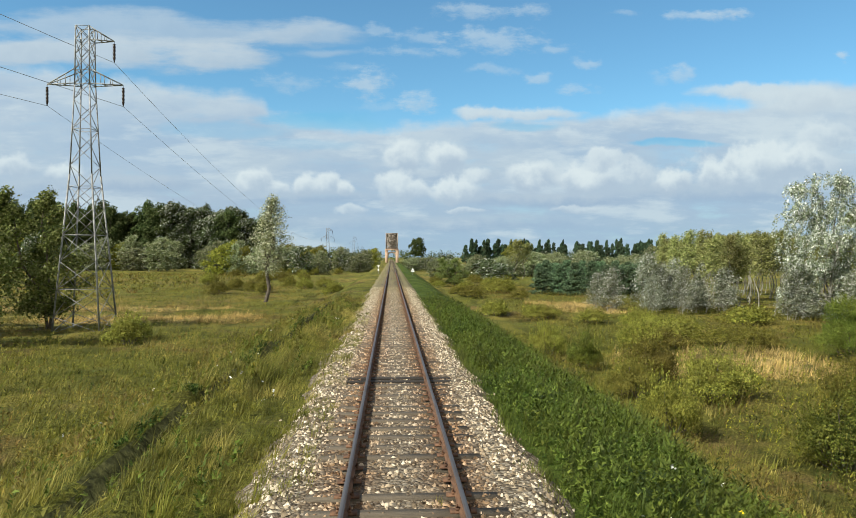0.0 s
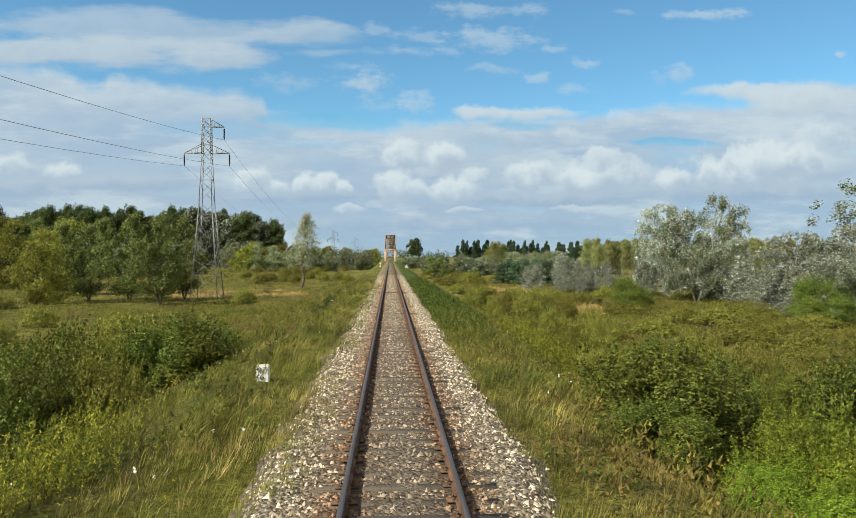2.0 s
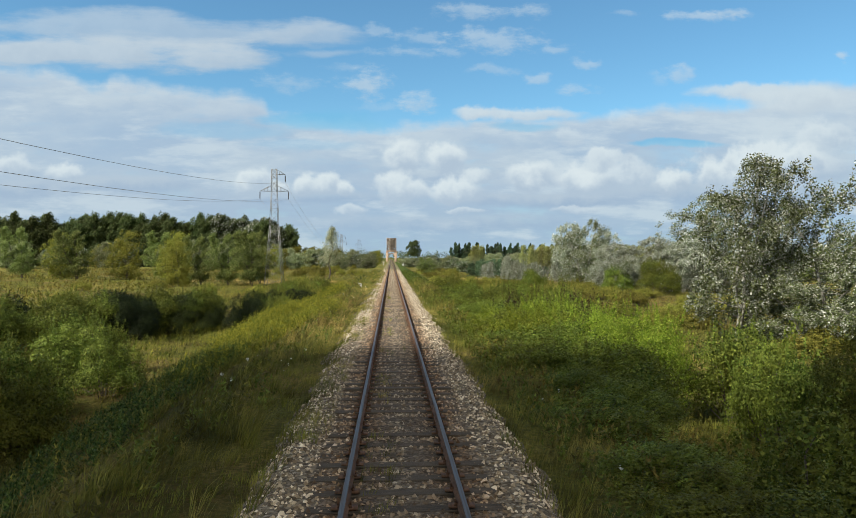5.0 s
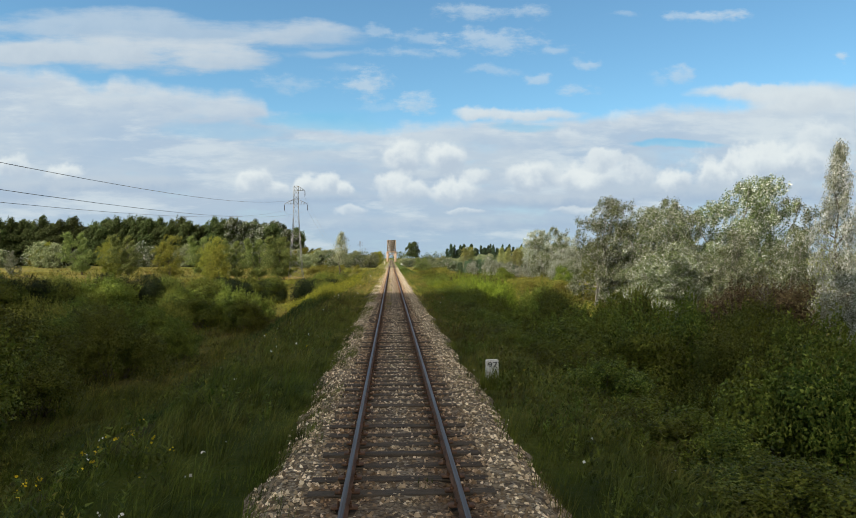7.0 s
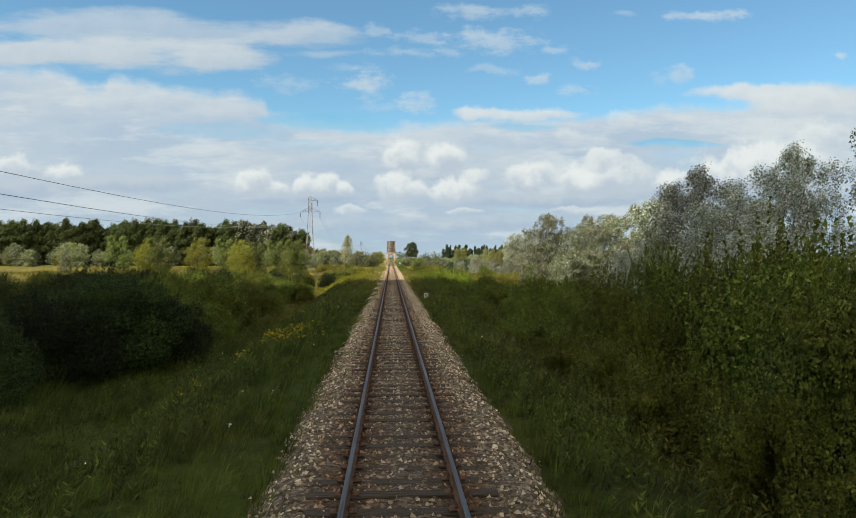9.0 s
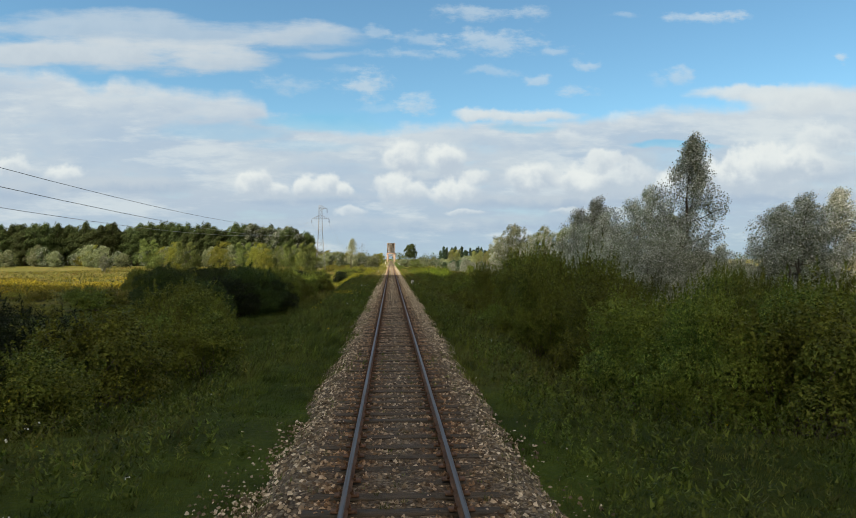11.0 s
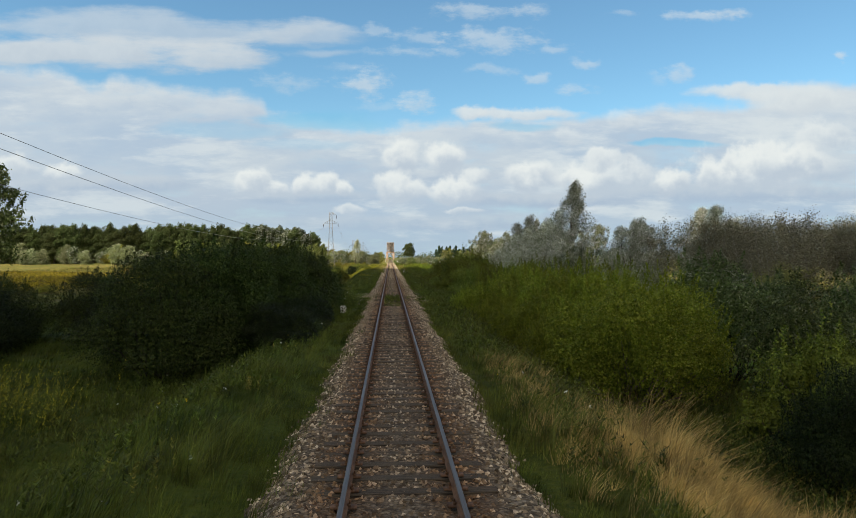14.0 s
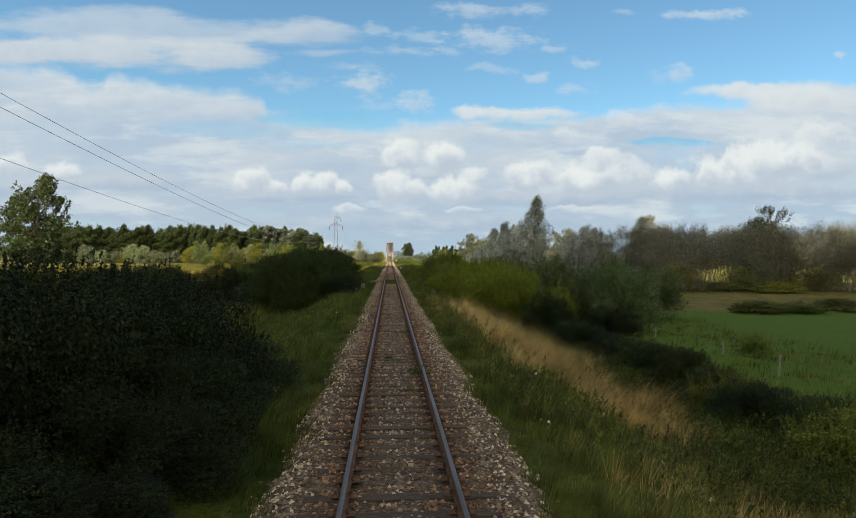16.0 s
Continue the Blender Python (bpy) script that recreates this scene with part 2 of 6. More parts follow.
M["leaf_white"] = LM("leaf_white", [(0, (0.06, 0.08, 0.03)), (0.40, (0.15, 0.17, 0.085)), (0.56, (0.42, 0.43, 0.36)), (1, (0.80, 0.80, 0.76))],
                     patch=(0.17, 0.19, 0.11), patch_scale=1.0, rough=0.5, through=0.2)
M["leaf_greysilver"] = LM("leaf_greysilver", [(0, (0.03, 0.044, 0.014)), (0.5, (0.085, 0.105, 0.042)), (0.68, (0.16, 0.18, 0.10)), (0.8, (0.42, 0.43, 0.36)), (1, (0.66, 0.67, 0.61))],
                          patch=(0.06, 0.08, 0.024), patch_scale=0.9, rough=0.5, through=0.2)
M["leaf_birch"] = LM("leaf_birch", [(0, (0.13, 0.145, 0.04)), (0.6, (0.27, 0.275, 0.09)), (1, (0.42, 0.40, 0.18))])
M["leaf_slim"] = LM("leaf_slim", [(0, (0.13, 0.145, 0.06)), (0.55, (0.27, 0.275, 0.15)), (1, (0.60, 0.59, 0.46))], through=0.25)
# brighter copy of the silver leaves: sunlight put into the colour
M["leaf_glint"] = LM("leaf_glint", [(0, (0.085, 0.11, 0.045)), (0.32, (0.20, 0.22, 0.13)), (0.46, (0.52, 0.53, 0.47)), (1, (0.85, 0.85, 0.82))], patch=(0.18, 0.20, 0.11), patch_scale=1.0, rough=0.5, through=0.25)
M["leaf_dusk"] = LM("leaf_dusk", [(0, (0.10, 0.095, 0.055)), (0.6, (0.20, 0.185, 0.12)), (1, (0.36, 0.34, 0.25))], through=0.25)
M["leaf_pale"] = LM("leaf_pale", [(0, (0.10, 0.12, 0.045)), (0.6, (0.21, 0.235, 0.11)), (1, (0.42, 0.43, 0.29))], through=0.3)
M["needle"] = LM("needle", [(0, (0.022, 0.042, 0.022)), (1, (0.075, 0.11, 0.058))], through=0.05)
M["leaf_bush"] = LM("leaf_bush", [(0, (0.028, 0.05, 0.008)), (0.5, (0.085, 0.117, 0.017)), (1, (0.21, 0.225, 0.042))], patch=(0.125, 0.132, 0.018), through=0.14)
M["leaf_olive"] = LM("leaf_olive", [(0, (0.09, 0.10, 0.016)), (0.6, (0.21, 0.205, 0.034)), (1, (0.34, 0.31, 0.065))], patch=(0.17, 0.15, 0.034))
# dark weed leaves; shade of ditch and hollows is put into the green
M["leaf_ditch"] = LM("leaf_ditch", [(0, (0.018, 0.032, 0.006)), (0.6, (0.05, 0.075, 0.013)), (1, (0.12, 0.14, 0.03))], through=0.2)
M["leaf_willow"] = LM("leaf_willow", [(0, (0.03, 0.048, 0.012)), (0.6, (0.085, 0.115, 0.035)), (0.9, (0.12, 0.145, 0.06)), (1, (0.22, 0.24, 0.15))], through=0.2)
M["leaf_herb"] = LM("leaf_herb", [(0, (0.04, 0.085, 0.012)), (0.6, (0.115, 0.19, 0.028)), (1, (0.22, 0.30, 0.06))], patch=(0.16, 0.19, 0.03))
M["needle_young"] = LM("needle_young", [(0, (0.04, 0.072, 0.034)), (1, (0.13, 0.18, 0.095))], through=0.05)
M["leaf_bright"] = LM("leaf_bright", [(0, (0.085, 0.125, 0.010)), (0.6, (0.18, 0.225, 0.02)), (1, (0.29, 0.31, 0.045))])
# near-black leaves: the dense bush's own shade is put into the colour
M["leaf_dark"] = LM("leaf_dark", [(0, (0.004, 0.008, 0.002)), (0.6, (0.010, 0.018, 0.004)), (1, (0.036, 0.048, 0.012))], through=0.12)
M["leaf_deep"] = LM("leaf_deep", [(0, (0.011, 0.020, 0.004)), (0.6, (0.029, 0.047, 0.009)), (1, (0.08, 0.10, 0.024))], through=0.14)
M["leaf_brown"] = LM("leaf_brown", [(0, (0.03, 0.022, 0.012)), (0.6, (0.065, 0.046, 0.024)), (1, (0.09, 0.08, 0.03))])
M["leaf_goldenrod"] = leaf_material("leaf_goldenrod", [(0, (0.05, 0.065, 0.010)), (0.55, (0.15, 0.15, 0.02)), (1, (0.36, 0.29, 0.028))], through=0.35)
M["flower_white"] = leaf_material("flower_white", [(0, (0.6, 0.6, 0.55)), (1, (0.8, 0.8, 0.75))], through=0.2)
M["flower_yellow"] = leaf_material("flower_yellow", [(0, (0.55, 0.42, 0.01)), (1, (0.75, 0.60, 0.03))], through=0.2)
M["bark"] = bark_material("bark", (0.05, 0.04, 0.03), (0.15, 0.125, 0.10))
M["bark_pale"] = bark_material("bark_pale", (0.13, 0.12, 0.10), (0.38, 0.36, 0.31), 5)
M["bark_dark"] = bark_material("bark_dark", (0.012, 0.010, 0.008), (0.04, 0.034, 0.026))
M["bark_pine"] = bark_material("bark_pine", (0.07, 0.04, 0.025), (0.20, 0.11, 0.06))



def lush(net, place):
    """How green the grass is: greener on the bank's shaded side and further along the line."""
    c = net.n("ShaderNodeSeparateXYZ")
    net.put(c.inputs[0], place)
    x, y = c.outputs[0], c.outputs[1]
    wob = net.math("MULTIPLY", net.math("SUBTRACT", net.noise(place, 0.25, 3), 0.5), 6.0)
    side = net.math("MULTIPLY", net.step(x, 1.0, 2.5), net.step(net.math("ADD", x, wob), 9.0, 5.5))
    side = net.math("MULTIPLY", side, net.step(y, -16, 6))
    far_on = net.math("MULTIPLY", net.step(y, -80, -140), net.math("MULTIPLY", net.step(net.math("ABSOLUTE", x), 60, 25), net.step(x, -1, 2, 1.0, 0.8)))
    turf = net.step(net.math("ABSOLUTE", net.math("ADD", net.math("ADD", y, 206.0), wob)), 13.0, 7.0)        # mown turf of the crossing
    return net.math("MAXIMUM", net.math("MAXIMUM", side, far_on), net.math("MULTIPLY", turf, net.step(net.math("ABSOLUTE", x), 18, 12))), x, y, wob


# meadow ground
m, n = material("meadow")
p = world_place(n)
big, mid, fine = n.noise(p, 0.035, 4), n.noise(p, 0.28, 5, 0.6), n.noise(p, 9.0, 4, 0.7)
c = n.mix(n.step(big, 0.40, 0.60), (0.19, 0.185, 0.030), (0.31, 0.25, 0.060))
c = n.mix(n.math("MULTIPLY", n.step(mid, 0.42, 0.62), 0.75), c, (0.09, 0.105, 0.018))
for tx, ty, rx, ry in ((23, 88, 5, 9), (20, 41, 6, 5), (-26, 75, 12, 3), (-40, 90, 20, 3)):      # straw-coloured clearings
    gap = n.vec("MULTIPLY", n.vec("SUBTRACT", p, (tx, ty, 0)), (1 / rx, 1 / ry, 0))
    far = n.vec("LENGTH", n.vec("ADD", gap, n.vec("MULTIPLY", n.vec("SUBTRACT", n.noise(p, 0.35, 3, colour=True), (0.5, 0.5, 0.5)), (1.6, 1.6, 0))))
    c = n.mix(n.step(far, 1.25, 0.75), c, (0.42, 0.33, 0.13))
c = n.mix(n.math("MULTIPLY", n.step(n.noise(p, 0.13, 4, 0.6), 0.52, 0.66), 0.75), c, (0.235, 0.15, 0.06))
c = n.mix(n.math("MULTIPLY", n.step(n.noise(p, 0.07, 4, 0.6), 0.56, 0.66), 0.6), c, (0.11, 0.06, 0.028))
strip = n.noise(n.vec("MULTIPLY", p, (1, 0.3, 1)), 0.55, 4, 0.6)
c = n.mix(n.math("MULTIPLY", n.step(strip, 0.54, 0.64), 0.7), c, (0.05, 0.058, 0.010))
c = n.mix(n.math("MULTIPLY", n.step(fine, 0.32, 0.62), 0.7), c, (0.045, 0.05, 0.012))
green, px, py, wob = lush(n, p)
c = n.mix(n.math("MULTIPLY", green, 0.8), c, n.mix(n.step(mid, 0.35, 0.65), (0.06, 0.105, 0.013), (0.028, 0.052, 0.008)))
on_right = n.step(px, 15.5, 17.0)
crop = n.math("MULTIPLY", on_right, n.step(n.math("ADD", py, n.math("MULTIPLY", wob, 0.5)), -229, -231))
mown = n.math("MULTIPLY", on_right, n.math("MULTIPLY", n.step(py, -195, -197), n.step(py, -231, -229)))
c = n.mix(n.math("MULTIPLY", crop, 0.9), c, n.mix(fine, (0.075, 0.155, 0.020), (0.11, 0.19, 0.030)))
c = n.mix(n.math("MULTIPLY", mown, 0.85), c, n.mix(n.step(strip, 0.4, 0.6), (0.20, 0.165, 0.065), (0.125, 0.135, 0.035)))
finish(n, c, 0.95, bump=n.math("ADD", n.math("MULTIPLY", mid, 2.0), fine), bump_size=0.25, spec=0.1)
M["meadow"] = m

# ditch floor: earth darkened, the ditch's shade put into its colour
m, n = material("ditch_soil")
g = n.noise(world_place(n), 5.0, 5, 0.65)
finish(n, n.mix(n.step(g, 0.35, 0.65), (0.03, 0.032, 0.012), (0.08, 0.08, 0.028)), 0.95, bump=g, bump_size=0.08, spec=0.1)
M["ditch_soil"] = m
M["leaf_flowering"] = LM("leaf_flowering", [(0, (0.16, 0.15, 0.02)), (0.5, (0.40, 0.32, 0.03)), (1, (0.60, 0.47, 0.04))])

# grass blades take the meadow's patches, lighter towards straw
for name, base, dry in (("grass", ((0.10, 0.115, 0.014), (0.25, 0.235, 0.045)), (0.38, 0.31, 0.09)),
                        ("grass_dry", ((0.38, 0.27, 0.09), (0.70, 0.53, 0.22)), (0.50, 0.35, 0.12)),
                        ("weed", ((0.085, 0.10, 0.017), (0.26, 0.24, 0.036)), (0.24, 0.155, 0.045))):
    m, n = material(name)
    p = world_place(n)
    c = n.ramp(island(n), [(0, base[0]), (1, base[1])])
    c = n.mix(n.math("MULTIPLY", n.step(n.noise(p, 0.22, 4, 0.6), 0.45, 0.70), 0.75), c, dry)
    c = n.mix(n.math("MULTIPLY", n.step(n.noise(p, 1.3, 3), 0.5, 0.75), 0.5), c, tuple(v * 0.55 for v in base[0]))
    c = n.mix(n.math("MULTIPLY", n.step(n.noise(p, 0.12, 4, 0.6), 0.54, 0.66), 0.55), c, (0.17, 0.10, 0.035))
    c = n.mix(n.math("MULTIPLY", n.step(n.noise(n.vec("ADD", p, (40, 7, 0)), 0.17, 4, 0.6), 0.55, 0.66), 0.6), c, (0.045, 0.075, 0.012))
    strip = n.noise(n.vec("MULTIPLY", p, (1, 0.3, 1)), 0.55, 4, 0.6)                         # long patches that follow the line
    c = n.mix(n.math("MULTIPLY", n.step(strip, 0.54, 0.64), 0.7), c, tuple(v * 0.5 for v in base[0]))
    c = n.mix(n.math("MULTIPLY", n.step(strip, 0.44, 0.34), 0.6), c, tuple(min(1, v * 1.15) for v in dry))
    if name != "grass_dry":
        green = lush(n, p)[0]
        c = n.mix(n.math("MULTIPLY", green, 0.72), c, n.ramp(island(n), [(0, (0.018, 0.045, 0.0055)), (1, (0.085, 0.14, 0.019))]))
    tuft = n.step(n.noise(n.vec("MULTIPLY", p, (1, 0.8, 0.5)), 1.9, 3, 0.6), 0.32, 0.68, 0.42, 1.45)     # tone differs from tuft to tuft
    hsv = n.n("ShaderNodeHueSaturation")
    n.put(hsv.inputs["Value"], tuft)
    n.put(hsv.inputs["Color"], c)
    finish(n, hsv.outputs[0], 0.6, through_leaf=0.35, spec=0.2)
    M[name] = m

# ballast: pale limestone, rusty between and beside the rails
for name in ("ballast_bed", "ballast_stone"):
    m, n = material(name)
    p = world_place(n)
    sx = n.n("ShaderNodeSeparateXYZ")
    n.put(sx.inputs[0], p)
    off = n.math("ABSOLUTE", sx.outputs[0])
    if name == "ballast_bed":
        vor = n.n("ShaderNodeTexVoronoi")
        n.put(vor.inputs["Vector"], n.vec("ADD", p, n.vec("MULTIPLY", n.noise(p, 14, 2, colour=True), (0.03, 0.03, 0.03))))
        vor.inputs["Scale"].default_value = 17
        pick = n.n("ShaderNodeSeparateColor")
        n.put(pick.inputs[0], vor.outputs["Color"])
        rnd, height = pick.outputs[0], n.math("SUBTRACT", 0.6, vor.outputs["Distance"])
    else:
        rnd, height = island(n), n.noise(p, 60, 3)
    c = n.ramp(rnd, [(0, (0.075, 0.058, 0.042)), (0.3, (0.22, 0.175, 0.125)), (0.7, (0.45, 0.385, 0.30)), (1, (0.78, 0.72, 0.63))])
    c = n.mix(n.math("MULTIPLY", n.step(sx.outputs[1], -75, -105), n.step(sx.outputs[1], -185, -145)), c, n.mix(1.0, c, (1.32, 1.30, 1.24), "MULTIPLY"))   # stone about a third brighter along this stretch
    later = n.step(sx.outputs[1], -140, -200)                 # older, browner stone further on
    later = n.math("MULTIPLY", later, n.step(off, 1.85, 1.3, 0.45, 1.0))
    c = n.mix(n.math("MULTIPLY", later, 0.62), c, n.ramp(rnd, [(0, (0.022, 0.015, 0.010)), (0.55, (0.12, 0.09, 0.065)), (0.8, (0.30, 0.24, 0.185)), (1, (0.58, 0.50, 0.41))]))
    rust = n.math("MULTIPLY", n.step(n.math("ABSOLUTE", n.math("SUBTRACT", off, 0.78)), 0.75, 0.12),
                  n.step(n.noise(p, 0.9, 5, 0.65), 0.25, 0.62, 0.25, 1.0))
    c = n.mix(n.math("MULTIPLY", rust, n.step(sx.outputs[1], -40, -90, 0.82, 0.74)), c, n.mix(rnd, (0.085, 0.04, 0.018), (0.40, 0.215, 0.105)))
    c = n.mix(1.0, c, (1.0, 0.97, 0.88), "MULTIPLY")
    trod = n.math("MULTIPLY", n.step(off, 0.75, 0.45), n.math("MULTIPLY", n.step(sx.outputs[1], 10, -35, 0.3, 0.65), n.step(sx.outputs[1], -85, -115, 1.0, 0.55)))      # fines and dirt between the rails
    c = n.mix(trod, c, n.mix(rnd, (0.07, 0.05, 0.034), (0.27, 0.205, 0.145)))
    soil = n.math("MULTIPLY", n.step(n.noise(p, 0.6, 5, 0.7), 0.52, 0.70), n.step(off, 1.0, 2.4, 0.2, 0.7))
    c = n.mix(soil, c, (0.12, 0.10, 0.055))
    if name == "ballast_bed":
        # bed darkened, most between the stones: shade of the gaps put into colour
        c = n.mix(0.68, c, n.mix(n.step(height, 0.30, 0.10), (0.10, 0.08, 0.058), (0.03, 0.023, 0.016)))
    grown = n.math("MULTIPLY", n.step(sx.outputs[1], 30, 110), 0.82)
    c = n.mix(grown, c, (0.165, 0.145, 0.062))
    finish(n, c, 0.9, bump=height, bump_size=0.04 if name == "ballast_bed" else 0.006, spec=0.2)
    M[name] = m

m, n = material("sleeper_wood")
p = world_place(n)
g = n.noise(n.vec("MULTIPLY", p, (1.2, 16, 16)), 3.0, 6, 0.7)
c = n.mix(n.step(g, 0.35, 0.65), (0.020, 0.015, 0.011), (0.095, 0.072, 0.048))
c = n.mix(n.math("MULTIPLY", own(n), 0.45), c, (0.085, 0.07, 0.05))
aged = n.n("ShaderNodeSeparateXYZ")
n.put(aged.inputs[0], p)
c = n.mix(n.math("MULTIPLY", n.step(aged.outputs[1], -120, -40), 0.30), c, n.mix(g, (0.13, 0.105, 0.075), (0.26, 0.215, 0.155)))   # greyer, drier timber at the start
finish(n, c, 0.85, bump=g, bump_size=0.02)
M["sleeper_wood"] = m

m, n = material("sleeper_tarred")
g = n.noise(n.vec("MULTIPLY", world_place(n), (1.2, 16, 16)), 3.0, 6, 0.7)
finish(n, n.mix(g, (0.012, 0.010, 0.008), (0.045, 0.036, 0.027)), 0.8, bump=g, bump_size=0.02)
M["sleeper_tarred"] = m

m, n = material("rail_rust")
p = world_place(n)
g = n.noise(n.vec("MULTIPLY", p, (1, 0.2, 1)), 12, 6, 0.7)
finish(n, n.mix(n.step(g, 0.3, 0.7), (0.055, 0.029, 0.017), (0.155, 0.082, 0.045)), 0.85, 0.0, bump=g, bump_size=0.004)
M["rail_rust"] = m
m, n = material("rail_head")
g = n.noise(n.vec("MULTIPLY", world_place(n), (4, 0.06, 4)), 8, 5, 0.6)
finish(n, n.mix(n.step(g, 0.35, 0.7), (0.145, 0.13, 0.125), (0.11, 0.08, 0.062)), n.math("ADD", n.math("MULTIPLY", g, 0.3), 0.36), 0.7)
M["rail_head"] = m

m, n = material("galvanised_steel")
g = n.noise(coords(n), 3.0, 5, 0.6)
finish(n, n.mix(n.step(g, 0.35, 0.7), (0.14, 0.145, 0.145), (0.32, 0.32, 0.305)), 0.6, 0.2)
M["steel"] = m
m, n = material("insulator")
finish(n, n.mix(n.noise(coords(n), 4), (0.02, 0.014, 0.012), (0.05, 0.035, 0.03)), 0.25)
M["insulator"] = m
m, n = material("wire")
finish(n, n.mix(n.noise(coords(n), 2), (0.20, 0.20, 0.20), (0.30, 0.30, 0.30)), 0.5, 0.3)
M["wire"] = m
m, n = material("white_concrete")
g = n.noise(coords(n), 9, 6, 0.7)
c = n.mix(n.step(g, 0.46, 0.70), (0.76, 0.75, 0.71), (0.20, 0.185, 0.15))
finish(n, c, 0.85, bump=g, bump_size=0.01)
M["white_concrete"] = m
m, n = material("sign_white")
finish(n, n.mix(n.step(n.noise(coords(n), 6, 5), 0.5, 0.75), (0.80, 0.80, 0.78), (0.55, 0.53, 0.48)), 0.5)
M["sign_white"] = m
m, n = material("old_wood")
g = n.noise(n.vec("MULTIPLY", coords(n), (8, 8, 1)), 6, 5, 0.7)
finish(n, n.mix(n.step(g, 0.35, 0.65), (0.13, 0.115, 0.095), (0.33, 0.30, 0.26)), 0.9, bump=g, bump_size=0.01)
M["old_wood"] = m
m, n = material("black_paint")
finish(n, n.mix(n.noise(coords(n), 20), (0.012, 0.012, 0.012), (0.04, 0.04, 0.04)), 0.7)
M["black_paint"] = m
m, n = material("rusty_truss")
g = n.noise(coords(n), 0.8, 5, 0.65)
finish(n, n.mix(n.step(g, 0.35, 0.68), (0.19, 0.155, 0.13), (0.36, 0.315, 0.275)), 0.75, 0.1)
M["truss"] = m
m, n = material("bridge_masonry")
g = n.noise(coords(n), 1.4, 6, 0.7)
finish(n, n.mix(n.step(g, 0.35, 0.65), (0.30, 0.19, 0.12), (0.46, 0.34, 0.25)), 0.9, bump=g, bump_size=0.05)
M["masonry"] = m
m, n = material("cloud_white")
g = n.mix(n.noise(coords(n), 0.03, 4), (0.86, 0.86, 0.86), (0.96, 0.96, 0.96))
finish(n, g, 1.0, through_leaf=0.35, spec=0.0)
M["cloud"] = m
# ---- building tools ----


def mesh_of(name, verts, faces, mats, slots=None, smooth=False):
    """A mesh from arrays: verts (n, 3), faces (m, 3 or 4)."""
    verts, faces = np.asarray(verts, np.float32), np.asarray(faces, np.int32)
    k = faces.shape[1]
    me = bpy.data.meshes.new(name)
    me.vertices.add(len(verts))
    me.vertices.foreach_set("co", verts.ravel())
    me.loops.add(faces.size)
    me.loops.foreach_set("vertex_index", faces.ravel())
    me.polygons.add(len(faces))
    me.polygons.foreach_set("loop_start", np.arange(0, faces.size, k, dtype=np.int32))
    me.polygons.foreach_set("loop_total", np.full(len(faces), k, np.int32))
    for m in mats:
        me.materials.append(m)
    if slots is not None:
        me.polygons.foreach_set("material_index", np.asarray(slots, np.int32))
    if smooth:
        me.polygons.foreach_set("use_smooth", np.ones(len(faces), bool))
    me.update(calc_edges=True)
    return me


def part(name, me, parent, label=""):
    ob = new(name, me)
    ob.parent = parent
    return tagged(ob, label)


def thing(name, label, category, group="", at=None, kind=""):
    ob = new(name)
    ob.empty_display_size = 0.3
    if at is not None:
        ob.matrix_basis = at
    return tagged(ob, label, category, group, kind)


def join(pieces):
    """Joins (verts, faces) pairs of one face size."""
    vs, fs, k = [], [], 0
    for v, f in pieces:
        vs.append(np.asarray(v, float))
        fs.append(np.asarray(f, int) + k)
        k += len(v)
    return np.vstack(vs), np.vstack(fs)


BOX_F = np.array([[0, 1, 3, 2], [4, 6, 7, 5], [0, 4, 5, 1], [2, 3, 7, 6], [0, 2, 6, 4], [1, 5, 7, 3]])


def box(x0, x1, y0, y1, z0, z1):
    return np.array([[x, y, z] for x in (x0, x1) for y in (y0, y1) for z in (z0, z1)], float), BOX_F


def strut(a, b, w):
    """A square bar from a to b."""
    a, b = np.asarray(a, float), np.asarray(b, float)
    d = (b - a) / np.linalg.norm(b - a)
    s = np.cross(d, (0, 0, 1) if abs(d[2]) < 0.9 else (1, 0, 0))
    s /= np.linalg.norm(s)
    u = np.cross(s, d)
    v = [p + w / 2 * (i * s + j * u) for p in (a, b) for i in (-1, 1) for j in (-1, 1)]
    return np.array(v), BOX_F


def tube(points, radii, sides=6):
    """A round limb along points."""
    points = np.asarray(points, float)
    vs, fs = [], []
    for i, (p, r) in enumerate(zip(points, radii)):
        d = points[min(i + 1, len(points) - 1)] - points[max(i - 1, 0)]
        d /= np.linalg.norm(d) + 1e-9
        s = np.cross(d, (0.31, 0.95, 0.02))
        s /= np.linalg.norm(s) + 1e-9
        u = np.cross(d, s)
        for k in range(sides):
            a = 2 * math.pi * k / sides
            vs.append(p + r * (math.cos(a) * s + math.sin(a) * u))
    for i in range(len(points) - 1):
        for k in range(sides):
            k2 = (k + 1) % sides
            fs.append([i * sides + k, i * sides + k2, (i + 1) * sides + k2, (i + 1) * sides + k])
    return np.array(vs), np.array(fs)


